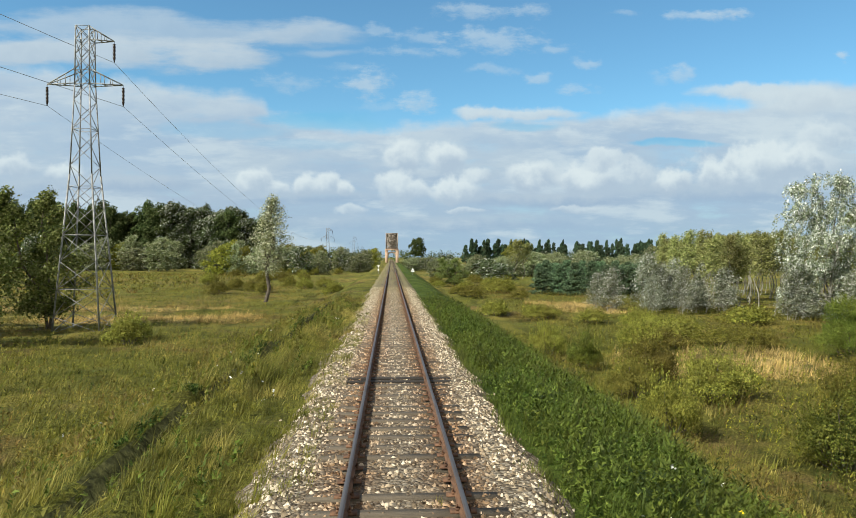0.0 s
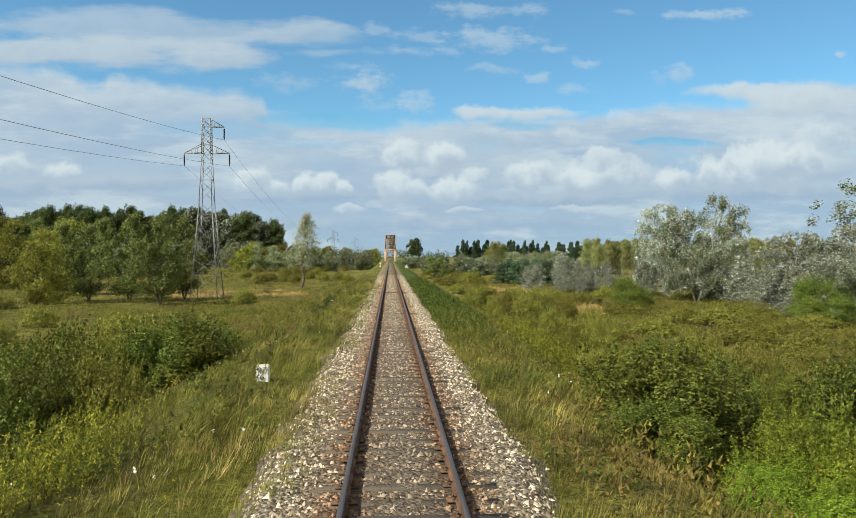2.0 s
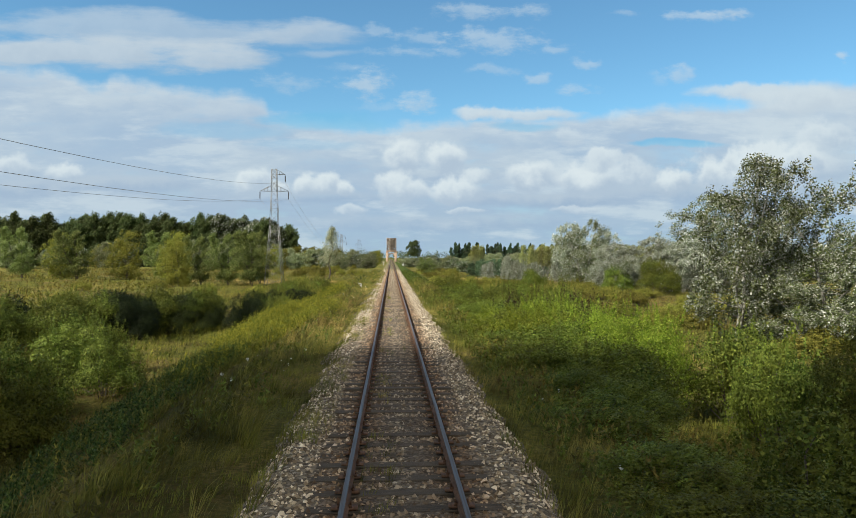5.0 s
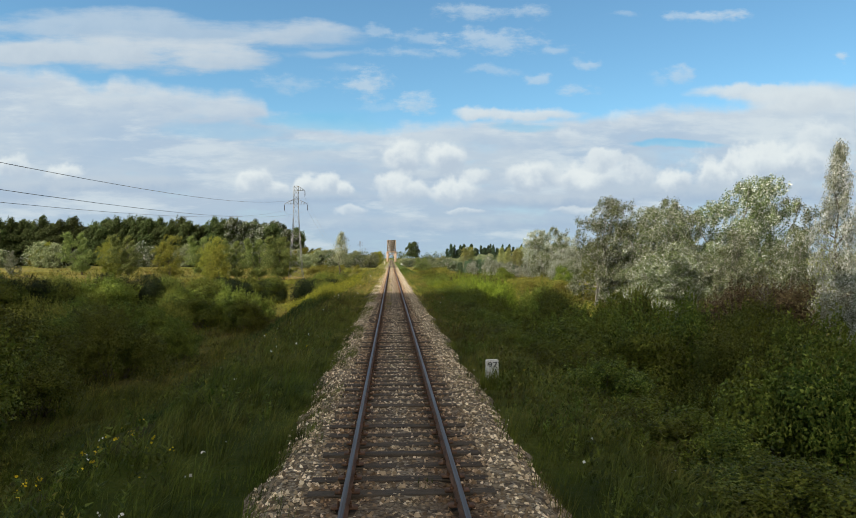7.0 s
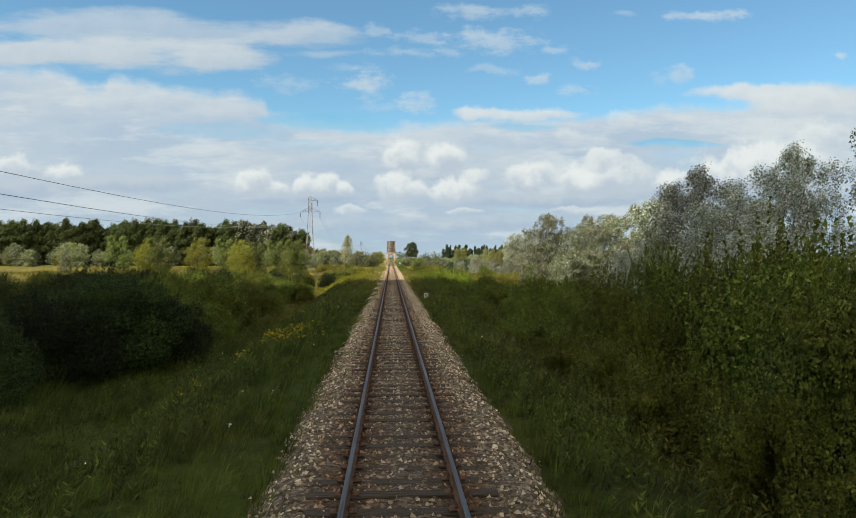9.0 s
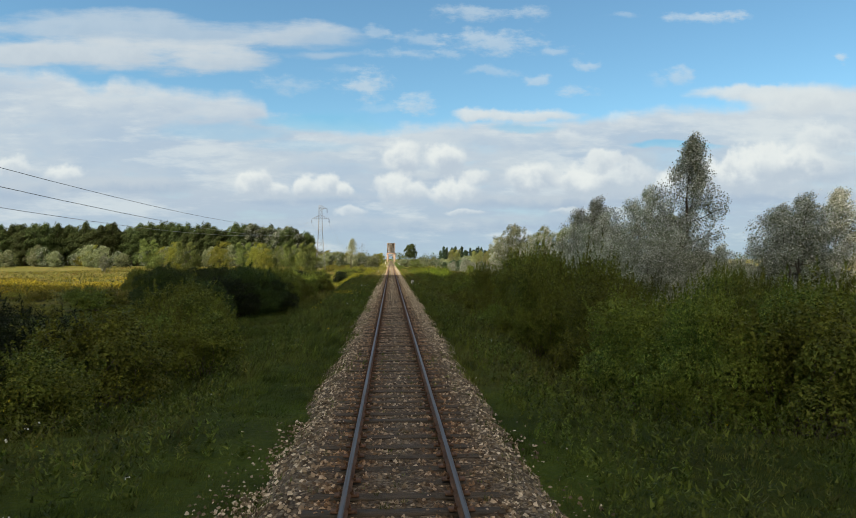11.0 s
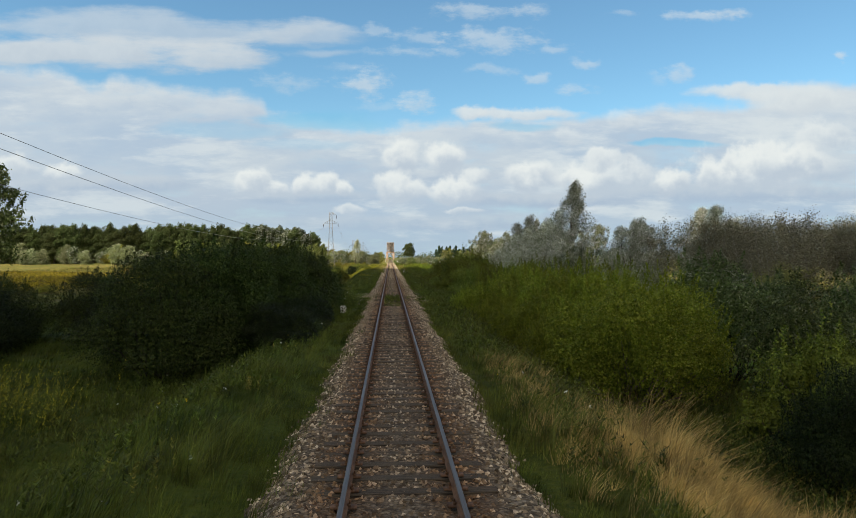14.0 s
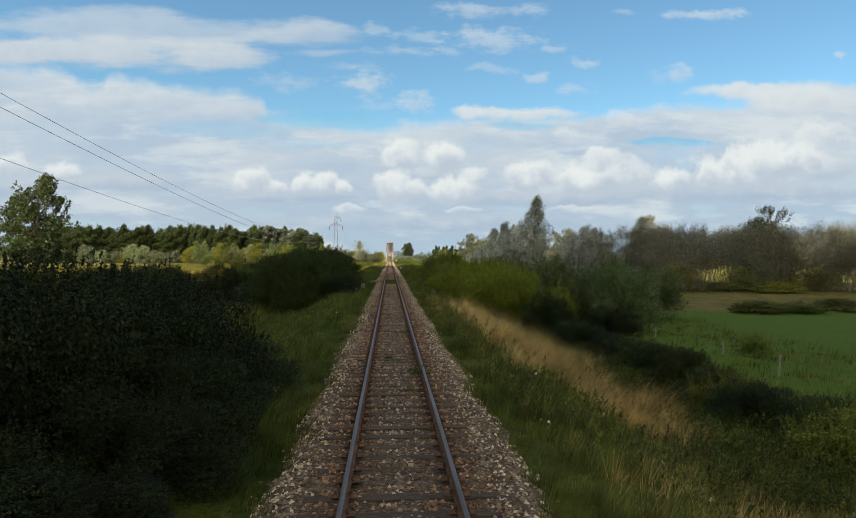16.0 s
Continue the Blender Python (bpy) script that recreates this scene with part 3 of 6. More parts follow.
def bevelled_box(sx, sy, sz, bevel, name, mats):
    bm = bmesh.new()
    bmesh.ops.create_cube(bm, size=1)
    bmesh.ops.scale(bm, vec=(sx, sy, sz), verts=bm.verts)
    bmesh.ops.bevel(bm, geom=bm.edges[:] + bm.verts[:], offset=bevel, segments=1, affect="EDGES")
    me = bpy.data.meshes.new(name)
    bm.to_mesh(me)
    bm.free()
    for m in mats:
        me.materials.append(m)
    return me


# ---- the lie of the land ----
def ease(x, a, b):
    u = np.clip((x - a) / (b - a), 0, 1)
    return u * u * (3 - 2 * u)


def wave(x, y, s, seed=0.0):
    """Cheap smooth unevenness between about -1 and 1."""
    return (np.sin(x * s + 1.7 * np.sin(y * s * 0.63 + seed) + seed) + np.sin(y * s * 1.21 + 1.3 * np.sin(x * s * 0.57 - seed) + 2 * seed)
            + 0.6 * np.sin((x + y) * s * 2.3 + seed * 3)) / 2.6


CROSSING_Y = -203.0
PITCH = 0.632                             # from sleeper to sleeper


def field_level(side, y):
    """Level of the fields beside the bank: lower at the start of the shot."""
    lo, hi = (-3.6, -2.3) if side < 0 else (-3.5, -2.9)
    return lo + (hi - lo) * ease(-y, 60, 230)


def ditch_off(y):
    return 4.9 + 1.1 * ease(-y, 75, 105) + 0.28 * wave(y * 0, y, 0.16, 2.5)


def ditch_depth(y):
    """The old ditch is half filled in for a stretch."""
    return 1 - 0.85 * ease(-y, -12, 8) * (1 - ease(-y, 85, 115))


def land(x, y):
    """Height of the ground at arrays x, y."""
    x, y = np.asarray(x, float), np.asarray(y, float)
    ax = np.abs(x)
    level = np.where(x < 0, field_level(-1, y), field_level(1, y))
    level = level + ease(ax, 25, 120) * 0.6 * wave(x, y, 0.045, 1.0) * np.clip(1 - ax / 1500, 0, 1)
    shoulder = np.where(x < 0, 4.0, 3.3) + 0.4 * wave(x * 0, y, 0.21, 2.0)
    top = -0.50 + 0.05 * wave(x, y, 1.1, 0.3)
    run = np.abs(level) * 1.9
    bank = top + (level - top) * ease(ax, shoulder, shoulder + run)
    ramp = np.exp(-((y - CROSSING_Y) / 7.0) ** 2) * (1 - ease(ax, 7, 26))     # a field way climbs to a crossing
    bank = bank + (np.maximum(bank, -0.75) - bank) * ramp
    ridge = np.where(x < 0, 1, 0) * ease(y, -95, -80) * (1 - ease(y, 60, 110))
    bank = bank + ridge * (0.45 + 0.35 * ease(-y, 30, 50)) * np.exp(-((ax - 8.6 - 0.6 * wave(x * 0, y, 0.1, 1.5)) / 1.7) ** 2)
    rut = ditch_off(y)                                                    # an old ditch along the left shoulder
    dig = np.where(x < 0, 1, 0) * (1 - ease(y, 50, 75)) * (1 - ease(-y, 150, 175)) * (0.75 + 0.25 * wave(x * 0, y, 0.45, 4.4)) * ditch_depth(y)
    bank = bank + dig * (0.28 * np.exp(-((ax - rut + 1.0) / 0.45) ** 2) + 0.35 * np.exp(-((ax - rut - 0.9) / 0.6) ** 2) - 0.62 * ease(ax, rut - 1.0, rut) * (1 - ease(ax, rut, rut + 0.3)))
    rough = (0.20 * wave(x, y, 0.42, 6.0) * ease(ax, 5, 9) + 0.16 * wave(x, y * 0.6, 1.25, 8.0) * ease(ax, 5, 8) * (1 - ease(ax, 24, 34)) + 0.10 * wave(x, y, 0.9, 4.0) + 0.05 * wave(x, y, 2.7, 5.0)) * ease(ax, 2.6, 5.5) * (1 - ramp * 0.8)
    return bank + rough


# ---- vegetation ----
def leaves(rng, centres, spread, count, size, droop=0.0, aspect=0.5, up=0.7, simple=False, plume=None):
    """Diamond leaves scattered round clump centres, their faces turned somewhat to the sky."""
    c = centres[rng.integers(0, len(centres), count)]
    d = rng.normal(size=(count, 3))
    d /= np.linalg.norm(d, axis=1)[:, None]
    p = c + d * (spread * rng.uniform(0.25, 1.0, count) ** 0.6)[:, None]
    if plume is not None:                                    # shoots that sweep up and with the wind
        p = p + np.asarray(plume) * rng.uniform(-1, 1, count)[:, None]
    face = rng.normal(size=(count, 3)) * 0.5 + d * 0.75
    face[:, 2] += up * 0.6
    along = np.cross(face, rng.normal(size=(count, 3)))
    along[:, 2] -= droop * np.linalg.norm(along, axis=1)
    along /= np.linalg.norm(along, axis=1)[:, None]
    side = np.cross(face, along)
    side /= np.linalg.norm(side, axis=1)[:, None]
    s = (size * rng.uniform(0.6, 1.35, count))[:, None]
    if simple:
        v = np.stack([p - along * s * 0.55, p + (side * aspect + along * 0.3) * s * 0.6, p + (along * 0.5 - side * aspect) * s * 0.6], 1)
        return v.reshape(-1, 3), np.arange(count * 3).reshape(-1, 3)
    v = np.stack([p - along * s * 0.5, p + side * s * aspect * 0.5, p + along * s * 0.5, p - side * s * aspect * 0.5], 1)
    return v.reshape(-1, 3), np.arange(count * 4).reshape(-1, 4)


def herbs(rng, x, y, height, per, leaf, aspect=0.35):
    """Upright weeds: narrow leaves up a swaying stem."""
    k = len(x)
    z = land(x, y)
    h = np.broadcast_to(height, (k,)) * rng.uniform(0.55, 1.2, k)
    sway = (rng.normal(size=(k, 2)) * 0.12 + WIND[:2] * 0.16) * h[:, None]
    x, y, z, h = np.repeat(x, per), np.repeat(y, per), np.repeat(z, per), np.repeat(h, per)
    sway = np.repeat(sway, per, 0)
    u = rng.uniform(0.05, 1.0, k * per) ** 0.8
    a = rng.uniform(0, 2 * math.pi, k * per)
    reach = leaf * rng.uniform(0.2, 0.9, k * per) * (1.25 - 0.75 * u)
    p = np.stack([x + sway[:, 0] * u * u + np.cos(a) * reach, y + sway[:, 1] * u * u + np.sin(a) * reach, z + h * u], 1)
    along = np.stack([np.cos(a), np.sin(a), rng.uniform(0.1, 1.6, k * per)], 1)
    along /= np.linalg.norm(along, axis=1)[:, None]
    side = np.stack([-np.sin(a), np.cos(a), rng.normal(size=k * per) * 0.4], 1)
    s = (leaf * rng.uniform(0.6, 1.3, k * per))[:, None]
    v = np.stack([p - along * s * 0.5 - side * s * aspect * 0.5, p - along * s * 0.4 + side * s * aspect * 0.5, p + along * s * 0.6], 1)
    return v.reshape(-1, 3), np.arange(k * per * 3).reshape(-1, 3)


def crown_points(rng, lobes, per_lobe):
    """Clump centres on and in a union of ellipsoid lobes (x, y, z, rx, rz)."""
    out = []
    for x, y, z, rx, rz in lobes:
        d = rng.normal(size=(per_lobe, 3))
        d /= np.linalg.norm(d, axis=1)[:, None]
        r = rng.uniform(0.45, 1.0, per_lobe) ** 0.5 * (1 + 0.18 * rng.normal(size=per_lobe))
        out.append(np.array([x, y, z]) + d * r[:, None] * np.array([rx, rx, rz]))
    return np.vstack(out)


def limb_to(rng, start, end, r, bend=0.12, steps=4):
    start, end = np.asarray(start, float), np.asarray(end, float)
    ts = np.linspace(0, 1, steps + 1)[:, None]
    p = start + (end - start) * ts
    span = np.linalg.norm(end - start)
    p[1:-1] += rng.normal(size=(steps - 1, 3)) * span * bend * 0.35
    return p, np.linspace(r, r * 0.3, steps + 1)


WIND = np.array([0.85, 0.2, 0.0])


def tree_meshes(kind, seed, height, width, n_leaf, leaf, leaf_mat, bark_mat, stems=1, base=0.25, clump=0.5, lean=0.04):
    """Trunk and crown meshes of one tree, standing on z = 0. base: where the crown begins."""
    rng = np.random.default_rng(seed)
    limbs, lobes = [], []
    for s in range(stems):
        many = stems > 1
        foot = np.array([rng.normal() * 0.25 * many, rng.normal() * 0.25 * many, -0.3])
        off = rng.normal(size=2) * width * 0.20 * many
        tip = np.array([off[0] + lean * height, off[1], height * (0.97 if s == 0 else rng.uniform(0.72, 0.95))])
        r0 = (0.0055 if kind == "birch" else 0.014) * height / (stems ** 0.4)
        p, r = limb_to(rng, foot, tip, r0, 0.05, 6)
        limbs.append(tube(p, r, 7))
        count = max(8, {"column": 34, "round": 24, "birch": 22, "pine": 14}[kind] // (2 if many else 1))
        for i in range(count):
            u = (i + rng.uniform(0, 1)) / count
            f = base + (1 - base) * u
            at = foot + (tip - foot) * f
            if kind == "column":
                reach = width * 0.5 * min(1.0, 0.6 + 1.2 * u) * (1 - u ** 2.0) * rng.uniform(0.6, 1.0)
                rx, rz, rise = 0.2 + width * 0.12 * (1 - 0.7 * u), height * 0.05, 0.08
            elif kind == "round":
                reach = width * 0.5 * math.sqrt(max(0.03, 1 - (1.55 * u - 0.6) ** 2)) * rng.uniform(0.6, 0.95)
                rx, rz, rise = width * rng.uniform(0.10, 0.19), height * rng.uniform(0.05, 0.09), 0.06
            elif kind == "birch":
                reach = width * 0.5 * (1 - u) ** 0.6 * rng.uniform(0.4, 0.9)
                rx, rz, rise = width * rng.uniform(0.08, 0.15), height * rng.uniform(0.04, 0.08), 0.12
            else:
                reach = width * 0.5 * (1 - 0.85 * u) * rng.uniform(0.6, 1.0)
                rx, rz, rise = width * rng.uniform(0.12, 0.2) * (1 - 0.6 * u), height * 0.04, 0.03
            a = i * 2.4 + rng.uniform(-0.6, 0.6)
            end = at + np.array([math.cos(a) * reach, math.sin(a) * reach, height * rise * rng.uniform(0.4, 1.2)])
            end[2] = min(end[2], height * 0.98)
            p, r = limb_to(rng, at, end, r0 * (1 - f) * 0.5 + 0.015, 0.15, 3)
            limbs.append(tube(p, r, 4))
            lobes.append((*end, rx, rz))
            lobes.append((*(end * 0.55 + at * 0.45), rx * 0.9, rz))
        lobes.append((tip[0], tip[1], tip[2] * 0.97, width * 0.06, height * 0.04))
    centres = crown_points(rng, lobes, 14 if kind == "pine" else 8)
    centres = centres[centres[:, 2] > 0.1]
    plume = None if kind == "pine" else np.array([0.45, 0.12, 0.75]) * clump
    v, f = leaves(rng, centres, clump * (1.0 if kind == "pine" else 0.7), n_leaf, leaf * 1.35, 0.2, 0.6, simple=True, plume=plume)
    return (mesh_of(kind + "_trunk", *join(limbs), [bark_mat], smooth=True), mesh_of(kind + "_crown", v, f, [leaf_mat]))


def bush_meshes(seed, radius, height, n_leaf, leaf, leaf_mat, bark_mat, spiky=0.35):
    """Stems and foliage of a shrub, standing on z = 0: rounded heads of leaves with creases between them, and shoots that stand out."""
    rng = np.random.default_rng(seed)
    stems, heads = [], []
    for i in range(int(12 + 4 * radius)):
        low = i % 3 == 0
        a, k = i * 2.4 + rng.uniform(-0.5, 0.5), (rng.uniform(0.7, 0.95) if low else math.sqrt(rng.uniform(0, 0.75)))
        z = height * (rng.uniform(0.12, 0.3) if low else rng.uniform(0.3, 0.78) * math.sqrt(max(0.1, 1 - 0.8 * k * k)) + 0.04)
        c = np.array([math.cos(a) * k * radius * 0.8, math.sin(a) * k * radius * 0.8, z]) + WIND * 0.05 * z
        heads.append((*c, radius * rng.uniform(0.24, 0.40), height * rng.uniform(0.15, 0.26)))
        foot = np.array([c[0] * 0.25, c[1] * 0.25, -0.25])
        p, r = limb_to(rng, foot, c, 0.035, 0.15, 4)
        stems.append(tube(p, r, 4))
    heads = np.array(heads)
    w = heads[:, 3] ** 2
    pick = rng.choice(len(heads), n_leaf, p=w / w.sum())
    d = rng.normal(size=(n_leaf, 3))
    d[:, 2] = np.where(rng.uniform(size=n_leaf) < 0.6, np.abs(d[:, 2]), d[:, 2])
    d /= np.linalg.norm(d, axis=1)[:, None]
    twig = np.round(d * 3.5) + rng.normal(size=(n_leaf, 3)) * 0.35           # leaves gather along twigs
    d = d * 0.6 + 0.4 * twig / np.linalg.norm(twig, axis=1)[:, None]
    p = heads[pick, :3] + d * rng.uniform(0.72, 1.06, n_leaf)[:, None] * heads[pick][:, [3, 3, 4]]
    n_shoot = int(70 + 60 * radius)                          # leafy shoots that stand out of the heads
    h = heads[rng.choice(len(heads), n_shoot)]
    out = rng.normal(size=(n_shoot, 3)) * 0.7
    out[:, 2] = np.abs(out[:, 2]) * 0.7 + 0.45
    out /= np.linalg.norm(out, axis=1)[:, None]
    root, span = h[:, :3] + out * h[:, [3, 3, 4]] * 0.9, (0.25 + spiky) * rng.uniform(0.3, 0.9, n_shoot) * min(1.0, 0.35 * height)
    lean = out + np.array([0.15, 0.0, 0.8])
    on = rng.uniform(size=n_leaf) < 0.10 + 0.30 * spiky
    which, u = rng.integers(0, n_shoot, n_leaf), rng.uniform(0, 1, n_leaf)
    q = root[which] + lean[which] * (span[which] * u)[:, None] + rng.normal(size=(n_leaf, 3)) * (0.055 * (1.15 - u))[:, None]
    p = np.where(on[:, None], q, p)
    p[:, 2] *= height / np.quantile(p[:, 2], 0.995)
    p[:, :2] *= radius / np.quantile(np.hypot(p[:, 0], p[:, 1]), 0.98)
    face = d + rng.normal(size=(n_leaf, 3)) * 0.5
    face[:, 2] += 0.25
    along = np.cross(face, rng.normal(size=(n_leaf, 3)))
    along /= np.linalg.norm(along, axis=1)[:, None]
    side = np.cross(face, along)
    side /= np.linalg.norm(side, axis=1)[:, None]
    s = (leaf * 1.35 * rng.uniform(0.6, 1.35, n_leaf))[:, None]
    v = np.stack([p - along * s * 0.55, p + (side * 0.55 + along * 0.3) * s * 0.6, p + (along * 0.5 - side * 0.55) * s * 0.6], 1)
    v = v[p[:, 2] > -0.15].reshape(-1, 3)
    return mesh_of("bush_stems", *join(stems), [bark_mat], smooth=True), mesh_of("bush_leaves", v, np.arange(len(v)).reshape(-1, 3), [leaf_mat])


def tussocks(rng, count, per, x0, x1, y0, y1, height, width, spread=0.09, lean=0.4, keep=None, segments=1):
    """Tufts of grass on a strip: blades that bend out of each tuft and over with the wind."""
    cx, cy = rng.uniform(min(x0, x1), max(x0, x1), count), rng.uniform(y0, y1, count)
    if keep is not None:
        ok = keep(cx, cy)
        cx, cy = cx[ok], cy[ok]
    tall = height * np.exp(np.clip(rng.normal(size=len(cx)), -2, 1.6) * 0.38) * (1 + 0.35 * wave(cx, cy, 0.5, 3.0) + 0.35 * wave(cx, cy * 0.7, 1.7, 9.0))
    tall = tall * (1 - 0.6 * np.exp(-((cy - CROSSING_Y) / 8.0) ** 2))
    k = len(cx) * per
    cx, cy, tall = np.repeat(cx, per), np.repeat(cy, per), np.repeat(tall, per)
    a, r = rng.uniform(0, 2 * math.pi, k), rng.uniform(0, 1, k)
    ox, oy = np.cos(a) * r, np.sin(a) * r
    x, y = cx + ox * spread, cy + oy * spread
    h = tall * rng.uniform(0.6, 1.15, k) * (1.1 - 0.35 * r)
    lx = (ox * 0.9 + WIND[0] * 0.6 + rng.normal(size=k) * 0.2) * h * lean
    ly = (oy * 0.9 + WIND[1] * 0.6 + rng.normal(size=k) * 0.2) * h * lean
    b = rng.uniform(0, 2 * math.pi, k)
    side = np.stack([np.cos(b) * width / 2, np.sin(b) * width / 2, np.zeros(k)], 1)
    foot = np.stack([x, y, land(x, y) - 0.03], 1)
    on_bed = np.abs(x) < 2.5
    foot[on_bed, 2] = np.maximum(ballast_top(x[on_bed], y[on_bed]) - 0.02, foot[on_bed, 2])
    tip = foot + np.stack([lx, ly, h], 1)
    if segments == 1:
        v = np.stack([foot - side, foot + side, tip], 1)
        return v.reshape(-1, 3), np.arange(k * 3).reshape(-1, 3)
    mid = foot + np.stack([lx * 0.3, ly * 0.3, h * 0.62], 1)
    v = np.stack([foot - side, foot + side, mid - side * 0.8, mid + side * 0.8, tip], 1).reshape(-1, 3)
    i = np.arange(k)[:, None] * 5
    return v, np.stack([i + [0, 1, 3], i + [0, 3, 2], i + [2, 3, 4]], 1).reshape(-1, 3)
# ---- ground, ballast and track ----
NEAR_Y0, NEAR_Y1 = -300.0, 75.0          # the stretch that the camera passes closely


def spaced(inner, step, outer, grow):
    out, x, s = [0.0], 0.0, step
    while x < outer:
        if x > inner:
            s *= grow
        x += s
        out.append(min(x, outer))
    return out


half = spaced(9, 0.2, 3500, 1.13)
xs = np.array([-v for v in half[:0:-1]] + half)
ahead, behind = spaced(150, 1.5, 4600, 1.08), spaced(330, 1.5, 1500, 1.12)
ys = np.array([-v for v in behind[:0:-1]] + ahead)
gx, gy = np.meshgrid(xs, ys)
gv = np.stack([gx.ravel(), gy.ravel(), land(gx.ravel(), gy.ravel())], 1)
ni, nj = len(xs), len(ys)
i, j = np.meshgrid(np.arange(ni - 1), np.arange(nj - 1))
q = (j * ni + i).ravel()
gf = np.stack([q, q + 1, q + 1 + ni, q + ni], 1)
mid_x, mid_y = gv[gf, 0].mean(1), gv[gf, 1].mean(1)
# faces of the ditch floor that take the shade-dark colour
floor_dark = (mid_x < 0) & (np.abs(-mid_x - ditch_off(mid_y) - 0.08) < 0.22) & (mid_y > -165) & (mid_y < 60) & (ditch_depth(mid_y) > 0.6) & (wave(mid_x, mid_y, 0.7, 3.3) > -0.6)
tagged(new("ground", mesh_of("ground", gv, gf, [M["meadow"], M["ditch_soil"]], floor_dark.astype(int), smooth=True)), "rough green and straw coloured meadow ground with a railway bank", "ground", kind="structure")


def ballast_edge(x, y):
    """Half the width of the level crest: it narrows further along the line."""
    sd = np.sign(x) * 3.0
    left = 1.78 - 0.22 * ease(-y, 70, 130) - 0.15 * ease(-y, 170, 230)
    right = 1.66 - 0.17 * ease(-y, 170, 230)
    return np.where(x < 0, left, right) + 0.14 * wave(sd, y, 0.5, 7.0) + 0.10 * wave(sd, y, 2.1, 3.0) + 0.05 * wave(sd, y, 5.3, 1.0)


def ballast_top(x, y):
    """Surface of the crushed stone."""
    ax = np.abs(x)
    edge = ballast_edge(x, y)
    z = -0.205 + 0.010 * ease(y, -100, -50) - 0.42 * ease(ax, edge, edge + 0.95)
    z = z + 0.016 * wave(x, y, 7.0, 1.0) + 0.012 * wave(x, y, 15.0, 2.0)
    return z - 0.03 * np.exp(-((ax - 0.75) / 0.16) ** 2)


bx = np.linspace(-2.6, 2.6, 53)
by = np.concatenate([np.arange(-440, NEAR_Y0, 2.0), np.arange(NEAR_Y0, 60, 0.3), np.arange(60, 800, 3.0)])
gx, gy = np.meshgrid(bx, by)
bv = np.stack([gx.ravel(), gy.ravel(), ballast_top(gx.ravel(), gy.ravel())], 1)
ni, nj = len(bx), len(by)
i, j = np.meshgrid(np.arange(ni - 1), np.arange(nj - 1))
q = (j * ni + i).ravel()
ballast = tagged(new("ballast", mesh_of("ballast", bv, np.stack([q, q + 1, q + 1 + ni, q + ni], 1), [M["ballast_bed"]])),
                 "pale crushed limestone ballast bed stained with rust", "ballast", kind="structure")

# a broken stone as it lies: four corners below, a short ridge above
ROCK = np.array([[1, 0.8, -0.45], [-1, 0.9, -0.45], [-0.9, -0.9, -0.45], [1, -0.8, -0.45], [0.45, 0.1, 0.75], [-0.5, -0.1, 0.65]], float)
ROCK_F = np.array([[0, 1, 5], [0, 5, 4], [2, 3, 4], [2, 4, 5], [1, 2, 5], [3, 0, 4]])


def stones(rng, x, y, size):
    k = len(x)
    s = size * rng.uniform(0.55, 1.4, k)
    shape = ROCK[None] * rng.uniform(0.65, 1.1, (k, 6, 1)) + rng.normal(size=(k, 6, 3)) * 0.26
    a = rng.uniform(0, 2 * math.pi, k)
    c, sn = np.cos(a)[:, None], np.sin(a)[:, None]
    v = np.stack([shape[..., 0] * c - shape[..., 1] * sn, shape[..., 0] * sn + shape[..., 1] * c, shape[..., 2] * rng.uniform(0.75, 1.25, (k, 1))], 2)
    base = np.maximum(ballast_top(x, y), land(x, y))
    v = v * (s / 2)[:, None, None] + np.stack([x, y, base + s * 0.10], 1)[:, None]
    return v.reshape(-1, 3), (ROCK_F[None] + (np.arange(k) * 6)[:, None, None]).reshape(-1, 3)


rng = np.random.default_rng(11)
N_STONE = 250000
sx = np.concatenate([rng.uniform(-2.2, 2.2, N_STONE), rng.choice((-1, 1), 7000) * (2.1 + np.abs(rng.normal(size=7000)) * 0.33)])
sy = NEAR_Y0 + (NEAR_Y1 - NEAR_Y0) * rng.uniform(0, 1, len(sx)) ** 1.06
sx = np.concatenate([sx, rng.normal(2.6, 0.34, 1100), rng.normal(-2.4, 0.28, 700)])           # gravel spilt at the field crossing
sy = np.concatenate([sy, rng.normal(-211, 2.4, 1100), rng.normal(-208, 2.4, 700)])
keep = (np.abs(np.abs(sx) - 0.75) > 0.09)
keep &= (np.abs(sx) < ballast_edge(sx, sy) + 0.55 + 0.12 * rng.normal(size=len(sx))) | (np.abs(sy + 209) < 8)
row_off = np.abs((sy / PITCH) % 1.0 - 0.5)                    # few stones lie on the sleepers
keep &= (row_off < 0.5 - 0.15 / PITCH) | (np.abs(sx) > 1.3) | (rng.uniform(size=len(sx)) < np.where(np.abs(sx) > 0.95, 0.45, 0.16))
sv, sf = stones(rng, sx[keep], sy[keep], 0.058)
part("stones", mesh_of("stones", sv, sf, [M["ballast_stone"]]), ballast)["kind"] = "stuff"

